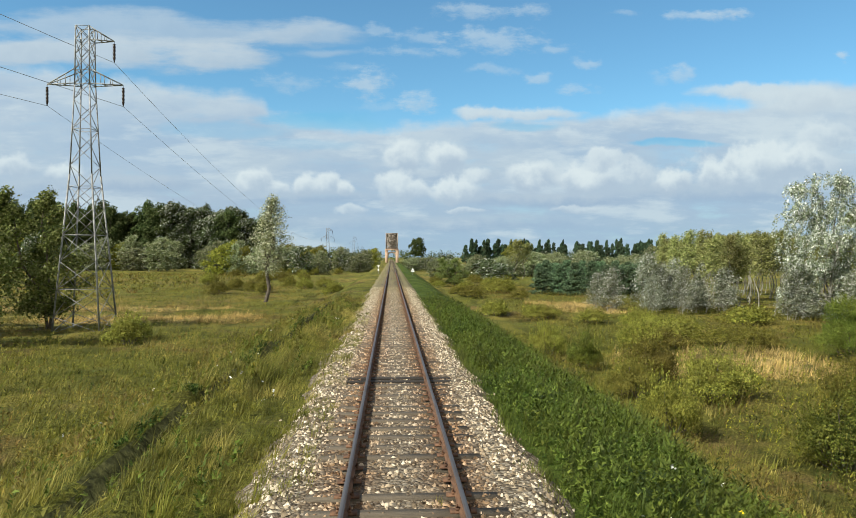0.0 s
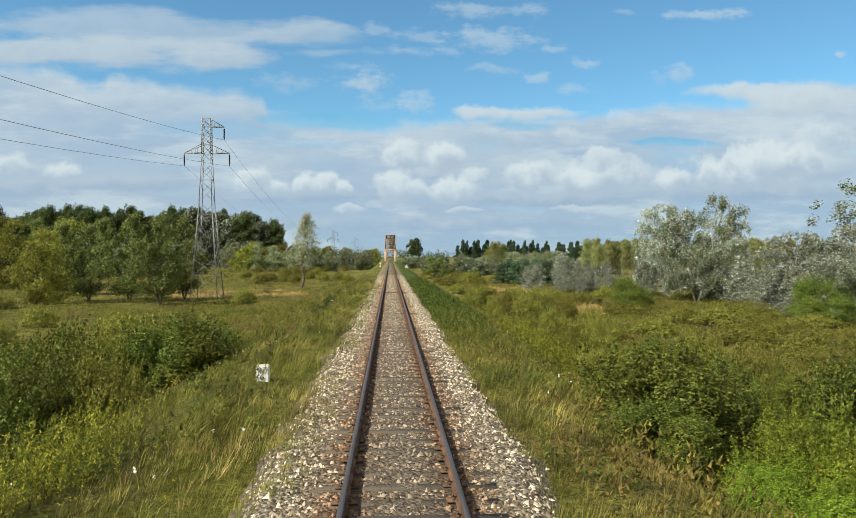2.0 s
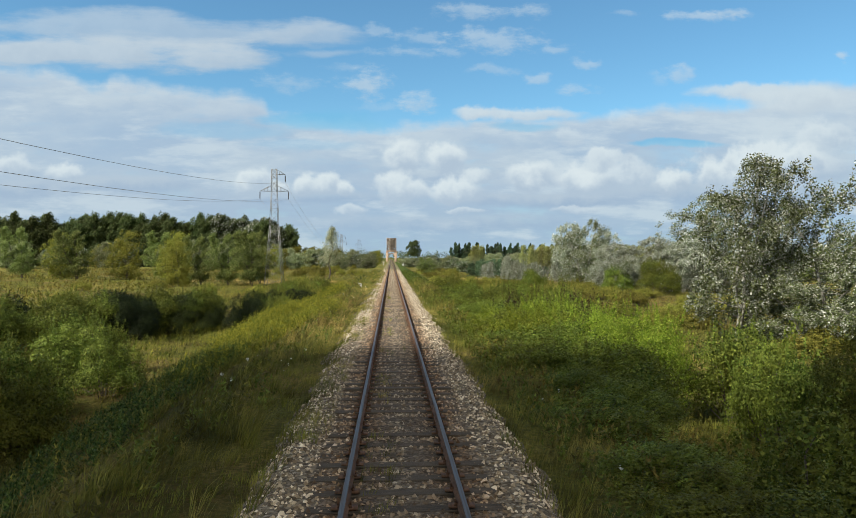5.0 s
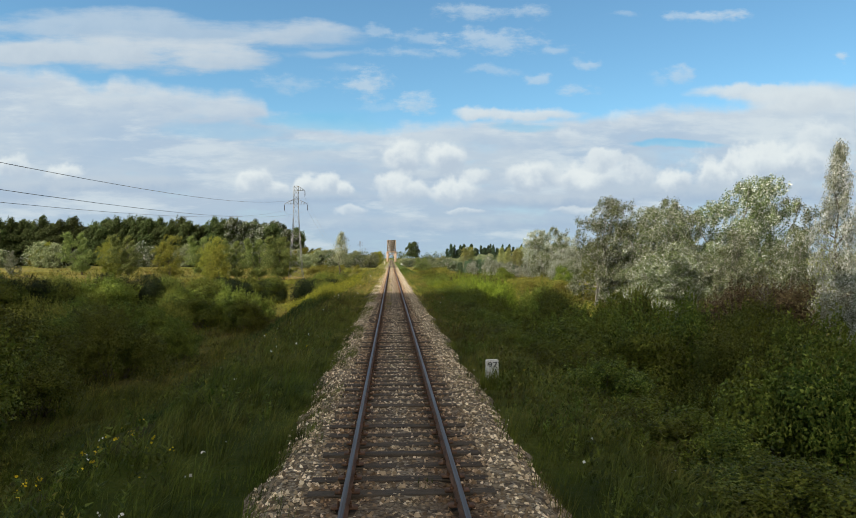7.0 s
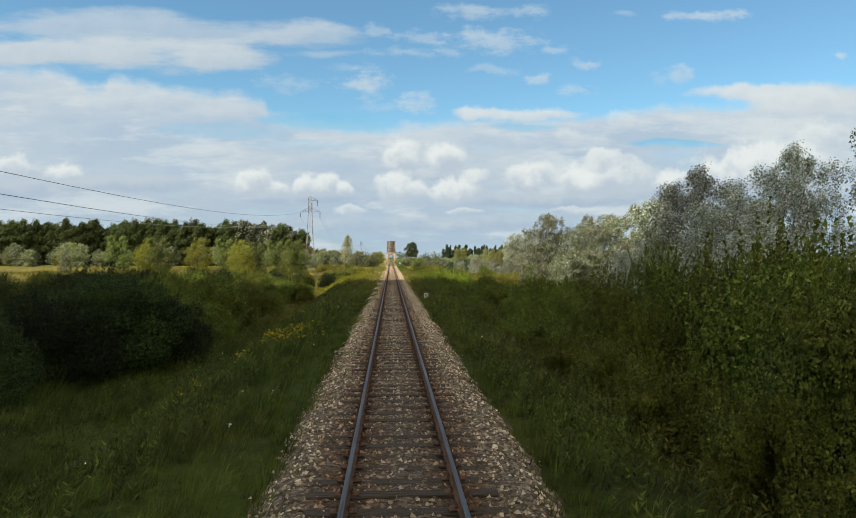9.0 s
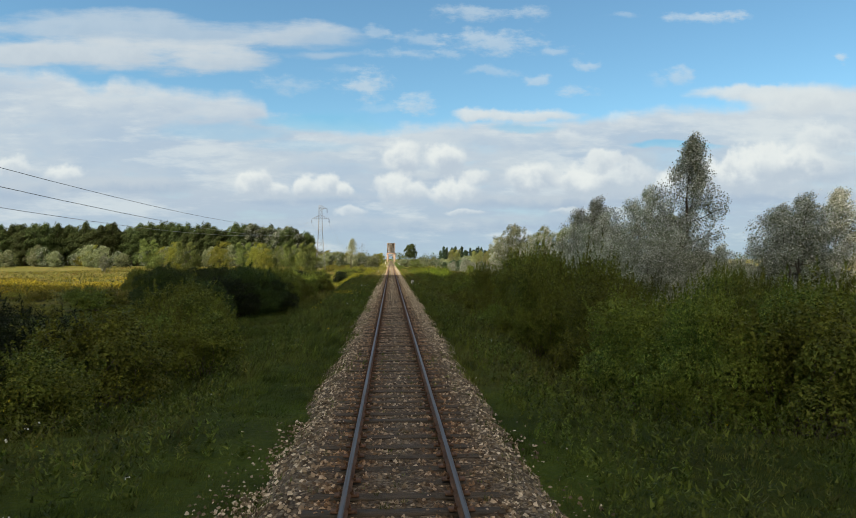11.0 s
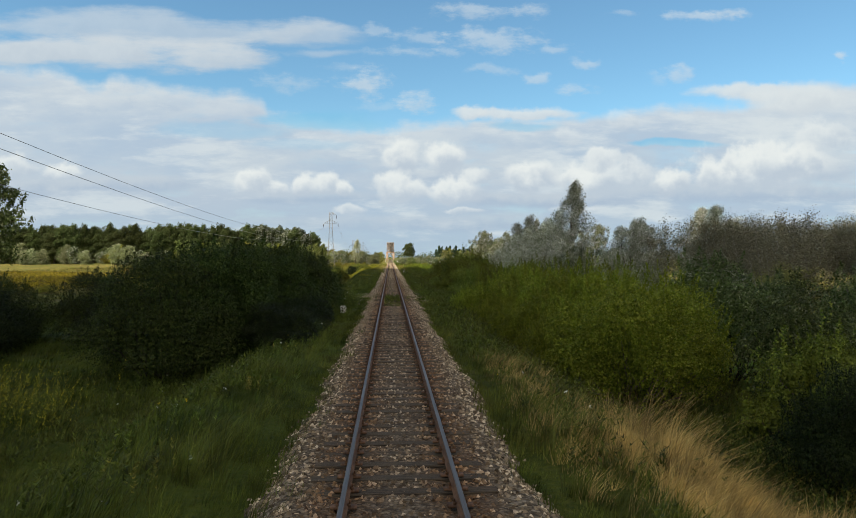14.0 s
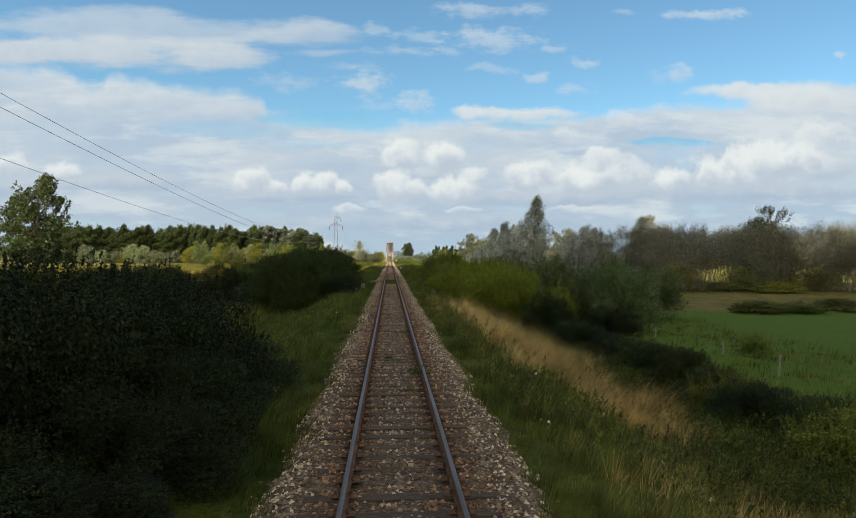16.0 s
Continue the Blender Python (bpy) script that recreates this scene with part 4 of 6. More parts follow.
# the track: two rails, timber sleepers, fastenings
track = thing("railway_track", "single railway track of rusty rails on weathered timber sleepers", "railway track", kind="structure")
PROFILE = [(-0.033, 0.0), (0.033, 0.0), (0.036, -0.012), (0.034, -0.038), (0.009, -0.05), (0.009, -0.125), (0.062, -0.142), (0.062, -0.155),
           (-0.062, -0.155), (-0.062, -0.142), (-0.009, -0.125), (-0.009, -0.05), (-0.034, -0.038), (-0.036, -0.012)]
RAILS = {}
for side in (-1, 1):
    cuts = np.arange(-440, 820, 12.5)
    rv = np.array([[side * 0.7535 + px, y + 0.0, pz] for y in cuts for px, pz in PROFILE])
    k = len(PROFILE)
    rf, slot = [], []
    for a in range(len(cuts) - 1):
        for b in range(k):
            b2 = (b + 1) % k
            rf.append([a * k + b, a * k + b2, (a + 1) * k + b2, (a + 1) * k + b])
            slot.append(1 if b == 0 else 0)
    RAILS[side] = part("rail", mesh_of("rail", rv, rf, [M["rail_rust"], M["rail_head"]], slot), track, "rusty rail with a worn shiny running surface")

sleeper_mesh = [bevelled_box(2.6, 0.24, 0.16, 0.012, "sleeper", [M["sleeper_wood"]]) for _ in range(1)][0]
joint_mesh = bevelled_box(2.7, 0.24, 0.16, 0.012, "joint_sleeper", [M["sleeper_tarred"]])
count, plates, far_sleepers = 0, [], []
rnd = random.Random(5)
for k in range(-520, 1260):
    y = k * PITCH + rnd.uniform(-0.03, 0.03)
    if 17.9 < y < 18.9:
        continue
    turn, dz, dx = rnd.gauss(0, 0.7), rnd.gauss(-0.012, 0.012), rnd.uniform(-0.05, 0.05)
    if NEAR_Y0 + 2 < y < 0 and (k % 8 or rnd.random() < 0.2) and count < 300:
        ob = part("sleeper", sleeper_mesh, track)
        ob.matrix_basis = pose(dx, y, -0.262 + dz, 0, rnd.gauss(0, 0.15), turn)
        count += 1
    else:
        far_sleepers.append(box(-1.3 + dx, 1.3 + dx, y - 0.12, y + 0.12, -0.34 + dz, -0.182 + dz))
    if -310 < y < 140:
        for side in (-1, 1):
            c = side * 0.7535
            plates.append(box(c - 0.17, c + 0.17, y - 0.08, y + 0.08, -0.178, -0.158))
            for s2 in (-1, 1):
                plates.append(box(c + s2 * 0.055 - 0.022 + s2 * 0.02, c + s2 * 0.055 + 0.022 + s2 * 0.02, y - 0.045, y + 0.045, -0.158, -0.128))
                plates.append(box(c + s2 * 0.08 - 0.012, c + s2 * 0.08 + 0.012, y - 0.012, y + 0.012, -0.128, -0.085))
for y in (18.15, 18.62):                                       # paired sleepers under a rail joint
    ob = part("sleeper", joint_mesh, track, "dark tarred joint sleeper")
    ob.matrix_basis = pose(0.05, y, -0.235)
part("far_sleepers", mesh_of("far_sleepers", *join(far_sleepers), [M["sleeper_wood"]]), track)["kind"] = "stuff"
part("rail_fastenings", mesh_of("rail_fastenings", *join(plates), [M["rail_rust"]]), track, "rusty baseplates, clips and bolts")["kind"] = "stuff"
for side in (-1, 1):                                           # fishplates at the joint
    c = side * 0.7535
    part("fishplate", mesh_of("fishplate", *join([box(c + s * 0.022 - 0.010, c + s * 0.022 + 0.010, 18.08, 18.70, -0.115, -0.055) for s in (-1, 1)]),
                              [M["rail_rust"]]), RAILS[side])

# a cloud overhead, out of view, whose shade lies on the later part of the line
bm = bmesh.new()
bmesh.ops.create_icosphere(bm, subdivisions=5, radius=1)
for v in bm.verts:
    k = 1 + 0.16 * noise.noise(v.co * 2.3) + 0.07 * noise.noise(v.co * 6.0)
    v.co = Vector((v.co.x * 198 * k, v.co.y * 190 * k, v.co.z * (45 if v.co.z > 0 else 14) * k))
me = bpy.data.meshes.new("cloud")
bm.to_mesh(me)
bm.free()
me.materials.append(M["cloud"])
for p in me.polygons:
    p.use_smooth = True
shade = Vector((-118, -245, 0))
overhead = new("cloud", me)
overhead.matrix_basis = Matrix.Translation(shade + TO_SUN * (330 / TO_SUN.z))
tagged(overhead, "white cumulus cloud drifting high above the line", "cloud", kind="structure")
# ---- power line ----
PYLONS = [(-21.6, -346.0, 0.0), (-28.1, 66.0, 0.0), (-33.5, 372.0, -6.0), (-36.0, 672.0, -2.0), (-41.0, 972.0, -7.0)]
ARMS = [(2.6, 22.75, 1), (-3.4, 18.75, -1), (3.4, 18.75, 1)]          # reach, height above rail, side
FOOT_Z = -3.75


def half_width(z):
    """Half the side of the tower's square at height z over the rails."""
    return float(np.interp(z, [FOOT_Z, 10.5, 18.6, 24.0], [2.08, 0.98, 0.66, 0.60]))


def pylon(at):
    ob = thing("power_pylon", "galvanised steel lattice power pylon standing in the meadow", "pylon", "power pylons along the line", at)
    levels = [FOOT_Z, -2.3, 0.1, 2.6, 5.0, 7.4, 9.4, 11.3, 13.0, 14.6, 16.0, 17.3, 18.7, 20.0, 21.4, 22.75, 24.0]
    corner = lambda s, t, z: (s * half_width(z), t * half_width(z), z)
    for s, t in ((-1, -1), (1, -1), (1, 1), (-1, 1)):
        zs = [FOOT_Z - 0.3, 10.5, 18.6, 24.0]
        part("leg", mesh_of("leg", *join([strut(corner(s, t, a), corner(s, t, b), 0.12 if a < 10 else 0.09) for a, b in zip(zs, zs[1:])]), [M["steel"]]), ob)
    for face in range(4):
        (s0, t0), (s1, t1) = [((-1, -1), (1, -1)), ((1, -1), (1, 1)), ((1, 1), (-1, 1)), ((-1, 1), (-1, -1))][face]
        bars = []
        for i, (a, b) in enumerate(zip(levels, levels[1:])):
            if i < 6 or i > 11:
                bars.append(strut(corner(s0, t0, a), corner(s1, t1, b), 0.05))
                bars.append(strut(corner(s1, t1, a), corner(s0, t0, b), 0.05))
            else:
                up = (i + face) % 2
                bars.append(strut(corner(s0, t0, a if up else b), corner(s1, t1, b if up else a), 0.05))
        for z in (0.1, 5.0, 9.4, 14.6, 18.7, 20.0, 22.75, 24.0):
            bars.append(strut(corner(s0, t0, z), corner(s1, t1, z), 0.05))
        for bar in bars:
            part("brace", mesh_of("brace", *bar, [M["steel"]]), ob)
    for reach, z, side in ARMS:
        rise = 1.35 if z < 20 else 1.2
        tip = (reach, 0, z)
        bars, lacing = [], []
        for t in (-1, 1):
            w0, w1 = half_width(z), half_width(z + rise)
            bars += [strut((side * w0, t * w0, z), tip, 0.08), strut((side * w1, t * w1, z + rise), tip, 0.08)]
            for f in (0.33, 0.62):
                lo = np.array((side * w0, t * w0, z)) * (1 - f) + np.array(tip) * f
                hi = np.array((side * w1, t * w1, z + rise)) * (1 - f) + np.array(tip) * f
                lacing += [strut(lo, hi, 0.05), strut(lo, (*(np.array((side * w0, -t * w0)) * (1 - f - 0.15) + np.array(tip[:2]) * (f + 0.15)), z), 0.05)]
        arm = part("crossarm", mesh_of("crossarm", *join(bars), [M["steel"]]), ob)
        for bar in lacing:
            part("lacing_bar", mesh_of("lacing_bar", *bar, [M["steel"]]), arm)
        zz = z - 0.25
        pts, rad = [(reach, 0, z), (reach, 0, zz)], [0.025, 0.025]
        for k in range(11):
            for dz, r in ((0.0, 0.05), (0.02, 0.125), (0.10, 0.11)):
                pts.append((reach, 0, zz - k * 0.125 - dz))
                rad.append(r)
        pts.append((reach, 0, z - 1.95))
        rad.append(0.03)
        part("insulator", mesh_of("insulator", *tube(pts, rad, 8), [M["insulator"]], smooth=True), arm, "dark brown hanging insulator string")
    return ob


first = pylon(pose(PYLONS[1][0], PYLONS[1][1], PYLONS[1][2]))
for i, (x, y, dz) in enumerate(PYLONS):
    if i != 1:
        copy_thing(first, pose(x, y, dz))
SAG = [10.3, 7.5, 7.5, 7.5]
for (x0, y0, d0), (x1, y1, d1), sag in zip(PYLONS, PYLONS[1:], SAG):
    for reach, z, side in ARMS:
        u = np.linspace(0, 1, 41)
        pts = np.stack([x0 + reach + (x1 - x0) * u, y0 + (y1 - y0) * u, z - 1.95 + d0 + (d1 - d0) * u - (2.5 * (1 - u) if z > 20 and y0 < 0 else 0) - sag * (1.13 if z > 20 else 1) * 4 * u * (1 - u)], 1)
        ob = new("overhead_wire", mesh_of("overhead_wire", *tube(pts, [0.019] * len(pts), 4), [M["wire"]]))
        tagged(ob, "thin grey overhead power wire sagging between pylons", "power line", "overhead wires")

# ---- railway bridge in the distance ----
BY = 407.0
bridge = thing("railway_bridge", "old steel truss railway bridge with a masonry end portal", "bridge", at=pose(0.13, BY, 0))
for s in (-1, 1):
    part("pier", mesh_of("pier", *join([box(s * 3.05 - 0.85, s * 3.05 + 0.85, -1.2, 1.2, -5.0, 6.2), box(s * 3.05 - 1.0, s * 3.05 + 1.0, -1.35, 1.35, 6.2, 6.6)]),
                         [M["masonry"]]), bridge, "orange-brown masonry gate pier")
arch = []
for k in range(12):
    a0, a1 = math.pi * k / 12, math.pi * (k + 1) / 12
    for y in (0,):
        arch.append(strut((-2.2 * math.cos(a0), 0, 3.6 + 2.0 * math.sin(a0)), (-2.2 * math.cos(a1), 0, 3.6 + 2.0 * math.sin(a1)), 0.7))
part("arch", mesh_of("arch", *join(arch), [M["masonry"]]), bridge)
part("lintel", mesh_of("lintel", *join([box(-3.9, 3.9, -1.0, 1.0, 6.62, 7.5)]), [M["masonry"]]), bridge)
LEN, PANEL = 96.0, 8.0
for s in (-1, 1):
    bars = [strut((s * 3.3, 0, 16.4), (s * 3.3, LEN, 16.4), 0.5), strut((s * 3.3, 1.2, 0.2), (s * 3.3, LEN, 0.2), 0.6), strut((s * 3.3, 0, 7.5), (s * 3.3, 0, 16.4), 0.55)]
    for k in range(int(LEN / PANEL)):
        y = k * PANEL
        bars += [strut((s * 3.3, y + PANEL, 0.2), (s * 3.3, y + PANEL, 16.4), 0.35), strut((s * 3.3, y, 0.2), (s * 3.3, y + PANEL, 16.4), 0.35),
                 strut((s * 3.3, y, 16.4), (s * 3.3, y + PANEL, 0.2), 0.35)]
    part("side_truss", mesh_of("side_truss", *join(bars), [M["truss"]]), bridge, "rusty brown riveted side truss")
for k in range(0, 13):
    y, bars = k * PANEL, []
    bars.append(strut((-3.3, y, 16.3), (3.3, y, 16.3), 0.45))
    if k < 12:
        bars += [strut((-3.3, y, 16.3), (3.3, y + PANEL, 16.3), 0.25), strut((3.3, y, 16.3), (-3.3, y + PANEL, 16.3), 0.25)]
    for z in (8.0, 10.8, 13.6):
        bars += [strut((-3.3, y, z), (3.3, y, z), 0.3), strut((-3.3, y, z), (3.3, y, z + 2.7), 0.26), strut((3.3, y, z), (-3.3, y, z + 2.7), 0.26)]
    part("cross_frame", mesh_of("cross_frame", *join(bars), [M["truss"]]), bridge)
part("deck", mesh_of("deck", *join([box(-3.2, 3.2, 1.3, LEN, -1.0, -0.45)]), [M["truss"]]), bridge)

# ---- distance posts ----
FIGURE = [M["black_paint"]]


def distance_post(x, y, top, upper, lower, turn=0.0):
    ob = thing("distance_post", "white painted concrete distance post with black figures beside the track", "distance post", "distance posts", pose(x, y, top, 0, 0, turn))
    bm = bmesh.new()
    bmesh.ops.create_cube(bm, size=1)
    bmesh.ops.scale(bm, vec=(0.39, 0.22, 1.25), verts=bm.verts)
    bmesh.ops.translate(bm, vec=(0, 0, -0.625), verts=bm.verts)
    for v in bm.verts:
        if v.co.z > -0.1:
            v.co.x *= 0.92
            v.co.y *= 0.8
    bmesh.ops.bevel(bm, geom=bm.edges[:] + bm.verts[:], offset=0.025, segments=2, affect="EDGES")
    me = bpy.data.meshes.new("post_body")
    bm.to_mesh(me)
    bm.free()
    me.materials.append(M["white_concrete"])
    body = part("post_body", me, ob)
    for text, z in ((upper, -0.205), (lower, -0.40)):
        if text:
            fig = bpy.data.curves.new("figures", "FONT")
            fig.body, fig.size, fig.align_x, fig.extrude = text, 0.215, "CENTER", 0.004
            fig.materials.append(M["black_paint"])
            f = part("figures", fig, body, "black painted figures")
            f.matrix_basis = pose(0, -0.114, z, 90, 0, 0) @ Matrix.Diagonal((1.3, 1, 1, 1))
    return ob


distance_post(-3.72, -23.4, 0.0, "97", "6")
distance_post(2.72, -123.1, 0.13, "97", "")
distance_post(-3.1, -224.3, -0.05, "97", "8")


# ---- signs and fence ----
def plate(name, corners, thick, mat, parent, label=""):
    """A flat sign plate that faces down the line, from its corners (x, z)."""
    k = len(corners)
    bm = bmesh.new()
    vs = [bm.verts.new((x, -thick / 2, z)) for x, z in corners]
    face = bm.faces.new(vs)
    top = bmesh.ops.extrude_face_region(bm, geom=[face])
    bmesh.ops.translate(bm, vec=(0, thick, 0), verts=[v for v in top["geom"] if isinstance(v, bmesh.types.BMVert)])
    bmesh.ops.recalc_face_normals(bm, faces=bm.faces)
    me = bpy.data.meshes.new(name)
    bm.to_mesh(me)
    bm.free()
    me.materials.append(mat)
    return part(name, me, parent, label)


def ground_post(parent, x, y, top, r, mat):
    z = float(land(np.array([x]), np.array([y]))[0])
    return part("post", mesh_of("post", *tube([(0, 0.03, z - 0.4), (0, 0.03, top)], [r, r], 8), [mat], smooth=True), parent)


sign = thing("track_sign", "white triangular railway sign with a dark mark beside the track", "railway sign", "railway signs", pose(4.0, 137, 0))
ground_post(sign, 4.0, 137, 0.5, 0.035, M["steel"])
board = plate("sign_plate", [(-0.42, 0.06), (0.42, 0.06), (0.0, 0.86)], 0.03, M["sign_white"], sign, "white triangular plate")
plate("mark", [(-0.10, 0.20), (0.16, 0.20), (0.03, 0.44)], 0.05, M["black_paint"], board, "dark mark")
sign = thing("track_sign", "white inverted triangle sign above a small white panel", "railway sign", "railway signs", pose(-2.75, 142, 0))
ground_post(sign, -2.75, 142, 1.3, 0.035, M["steel"])
plate("sign_plate", [(-0.34, 1.35), (0.0, 0.78), (0.34, 1.35), (0.0, 1.22)], 0.03, M["sign_white"], sign, "white inverted triangular plate")
plate("panel", [(-0.17, 0.20), (0.17, 0.20), (0.17, 0.52), (-0.17, 0.52)], 0.03, M["sign_white"], sign, "small white panel")

for k, (x, y, h, tilt) in enumerate(((18.8, -254, 0.8, 2), (19.9, -262, 0.75, -3), (18.8, -270, 1.0, 4))):
    z = float(land(np.array([x]), np.array([y]))[0])
    rr = random.Random(k)
    pts = [(rr.uniform(-0.01, 0.01), rr.uniform(-0.01, 0.01), -0.4 + (h + 0.4) * u / 5) for u in range(6)]
    stake = new("fence_post", mesh_of("fence_post", *join([tube(pts + [(pts[-1][0], pts[-1][1], h + 0.03)], [0.055, 0.055, 0.052, 0.054, 0.05, 0.05, 0.02], 8)]), [M["old_wood"]], smooth=True))
    stake.matrix_basis = pose(x, y, z, tilt, tilt / 2, 20 * k)
    tagged(stake, "weathered grey wooden fence post at the field's edge", "fence post", "fence posts")
# ---- trees ----
def ground_z(x, y):
    return float(land(np.array([x]), np.array([y]))[0])


TREES = {}


def tree_kind(key, label, category, trunk_crown, height, width):
    """A first tree of its kind, kept aside at its first place."""
    TREES[key] = [trunk_crown, height, width, label, category, None]


def stand(key, x, y, top, width=None, label=None, turn=None, sink=0.0, group=""):
    """A tree of that kind at x, y with its top at that height over the rails."""
    (trunk, crown), h0, w0, lab, cat, proto = TREES[key]
    z = ground_z(x, y) - sink
    h = top - z
    w = (width or w0 * h / h0) / w0
    r = random.Random(int(x * 31 + y * 17))
    turn = r.uniform(-25, 25) if turn is None else turn
    m = Matrix.Translation((x, y, z)) @ pose(0, 0, 0, 0, 0, turn) @ Matrix.Diagonal((w, w, h / h0, 1))
    if proto is None:
        ob = thing(cat.replace(" ", "_"), label or lab, cat, group or cat + "s")
        part("trunk", trunk, ob)
        part("crown", crown, ob)
        TREES[key][5] = ob
        ob.matrix_basis = m
        return ob
    ob = new(proto.name.split(".")[0])
    for c in proto.children:
        part(c.name.split(".")[0], c.data, ob)
    ob.matrix_basis = m
    return tagged(ob, label or lab, cat, group or cat + "s")


P = tree_meshes
tree_kind("silver", "tall white poplar with silvery leaves turned by the wind", "poplar tree",
          P("round", 1, 14, 9, 38000, 0.135, M["leaf_silver"], M["bark_pale"], stems=3, base=0.08, clump=0.55, lean=0.05), 14, 9)
tree_kind("white", "white poplar with white-backed leaves turned by the wind", "poplar tree",
          P("round", 28, 12, 10, 46000, 0.135, M["leaf_white"], M["bark_pale"], stems=3, base=0.03, clump=0.5, lean=0.05), 12, 10)
tree_kind("silver_b", "white poplar with grey-white foliage and pale trunk", "poplar tree",
          P("round", 2, 14, 8, 36000, 0.135, M["leaf_silver"], M["bark_pale"], stems=2, base=0.05, clump=0.6, lean=0.08), 14, 8)
tree_kind("grey", "grey-green poplar bent by the wind", "poplar tree",
          P("round", 3, 14, 9, 38000, 0.135, M["leaf_greysilver"], M["bark"], stems=3, base=0.04, clump=0.6, lean=0.08), 14, 9)
tree_kind("grey_b", "dark grey-green poplar with wind-swept crown", "poplar tree",
          P("column", 4, 16, 8, 36000, 0.135, M["leaf_glint"], M["bark"], stems=1, base=0.04, clump=0.8, lean=0.06), 16, 8)
tree_kind("cone", "grey-green poplar with a broad pointed crown", "poplar tree",
          P("column", 24, 17, 10, 42000, 0.135, M["leaf_glint"], M["bark"], stems=1, base=0.03, clump=0.85, lean=0.04), 17, 10)
tree_kind("glint", "silvery poplar with white leaf backs, brightened for missing sun", "poplar tree",
          P("round", 51, 14, 9, 46000, 0.135, M["leaf_glint"], M["bark"], stems=4, base=0.03, clump=0.7, lean=0.06), 14, 9)
tree_kind("thin_white", "thin young poplar with white leaves on bare stems", "young tree",
          P("birch", 52, 7, 4.4, 6000, 0.12, M["leaf_white"], M["bark_pale"], stems=4, base=0.12, clump=0.5, lean=0.05), 7, 4.4)
tree_kind("sapling", "bare pale sapling with few leaves", "young tree",
          P("birch", 25, 6, 3, 500, 0.11, M["leaf_birch"], M["bark_pale"], stems=3, base=0.2, clump=0.4, lean=0.06), 6, 3)
tree_kind("young_pine", "blue-green young pine of a plantation", "pine tree",
          P("pine", 26, 6, 4, 5000, 0.22, M["needle_young"], M["bark_pine"], base=0.02, clump=0.45, lean=0.0), 6, 4)
tree_kind("slim", "slender leaning poplar with a leafy trunk", "poplar tree",
          P("column", 5, 15, 5.0, 10000, 0.14, M["leaf_slim"], M["bark"], base=0.30, clump=0.6, lean=0.05), 15, 5.0)
tree_kind("green", "light green deciduous tree at the meadow's edge", "deciduous tree",
          P("column", 6, 12, 7, 15000, 0.19, M["leaf_poplar"], M["bark"], stems=2, base=0.10, clump=0.6), 12, 7)
tree_kind("yellow", "yellow-green tree in the meadow", "deciduous tree",
          P("round", 7, 10, 8, 12000, 0.2, M["leaf_yellow"], M["bark"], stems=3, base=0.03, clump=0.6), 10, 8)
tree_kind("birch", "slim birch with pale trunk and yellowing leaves", "birch tree",
          P("birch", 8, 12, 4, 3800, 0.15, M["leaf_birch"], M["bark_pale"], base=0.42, clump=0.5, lean=0.05), 12, 4)
tree_kind("birch_b", "slim birch with bare pale lower trunk", "birch tree",
          P("birch", 9, 12, 3.4, 3200, 0.15, M["leaf_birch"], M["bark_pale"], base=0.52, clump=0.5, lean=0.08), 12, 3.4)
tree_kind("birch_c", "slim bare-stemmed tree with thin dusky foliage", "birch tree",
          P("birch", 27, 12, 4.5, 3400, 0.13, M["leaf_dusk"], M["bark_pale"], stems=3, base=0.35, clump=0.7, lean=0.03), 12, 4.5)
tree_kind("pine", "dark green pine at the edge of a wood", "pine tree",
          P("pine", 10, 15, 7, 2600, 0.8, M["needle"], M["bark_pine"], base=0.08, clump=0.8, lean=0.0), 15, 7)
tree_kind("pine_b", "dark green pine with a flat crown", "pine tree",
          P("pine", 11, 15, 8, 2600, 0.8, M["needle"], M["bark_pine"], base=0.2, clump=0.9, lean=0.0), 15, 8)
tree_kind("tall_b", "tall dense poplar of the far wood", "poplar tree",
          P("round", 13, 30, 15, 10000, 0.75, M["leaf_wood"], M["bark"], base=0.02, clump=1.9, lean=0.03), 30, 15)
tree_kind("tall_c", "tall grey-leaved poplar of the far wood", "poplar tree",
          P("round", 20, 30, 13, 9000, 0.75, M["leaf_greysilver"], M["bark"], base=0.02, clump=1.7, lean=0.04), 30, 13)
tree_kind("big", "large round broadleaf tree beside the far bridge", "deciduous tree",
          P("round", 14, 24, 18, 6000, 0.9, M["leaf_wood"], M["bark"], base=0.3, clump=1.4, lean=0.0), 24, 18)
tree_kind("grand", "large old broadleaf tree at the field's edge", "deciduous tree",
          P("round", 18, 30, 24, 12000, 0.62, M["leaf_willow"], M["bark"], stems=2, base=0.12, clump=1.3, lean=0.0), 30, 24)
tree_kind("dim_d", "small olive-green tree of the birch wood", "birch tree",
          P("round", 19, 10, 7, 7000, 0.22, M["leaf_birch"], M["bark_pale"], stems=3, base=0.1, clump=0.7), 10, 7)
tree_kind("dim", "small far tree between woods and meadow", "deciduous tree",
          P("round", 15, 10, 9, 2600, 0.5, M["leaf_pale"], M["bark"], stems=2, base=0.02, clump=0.9), 10, 9)
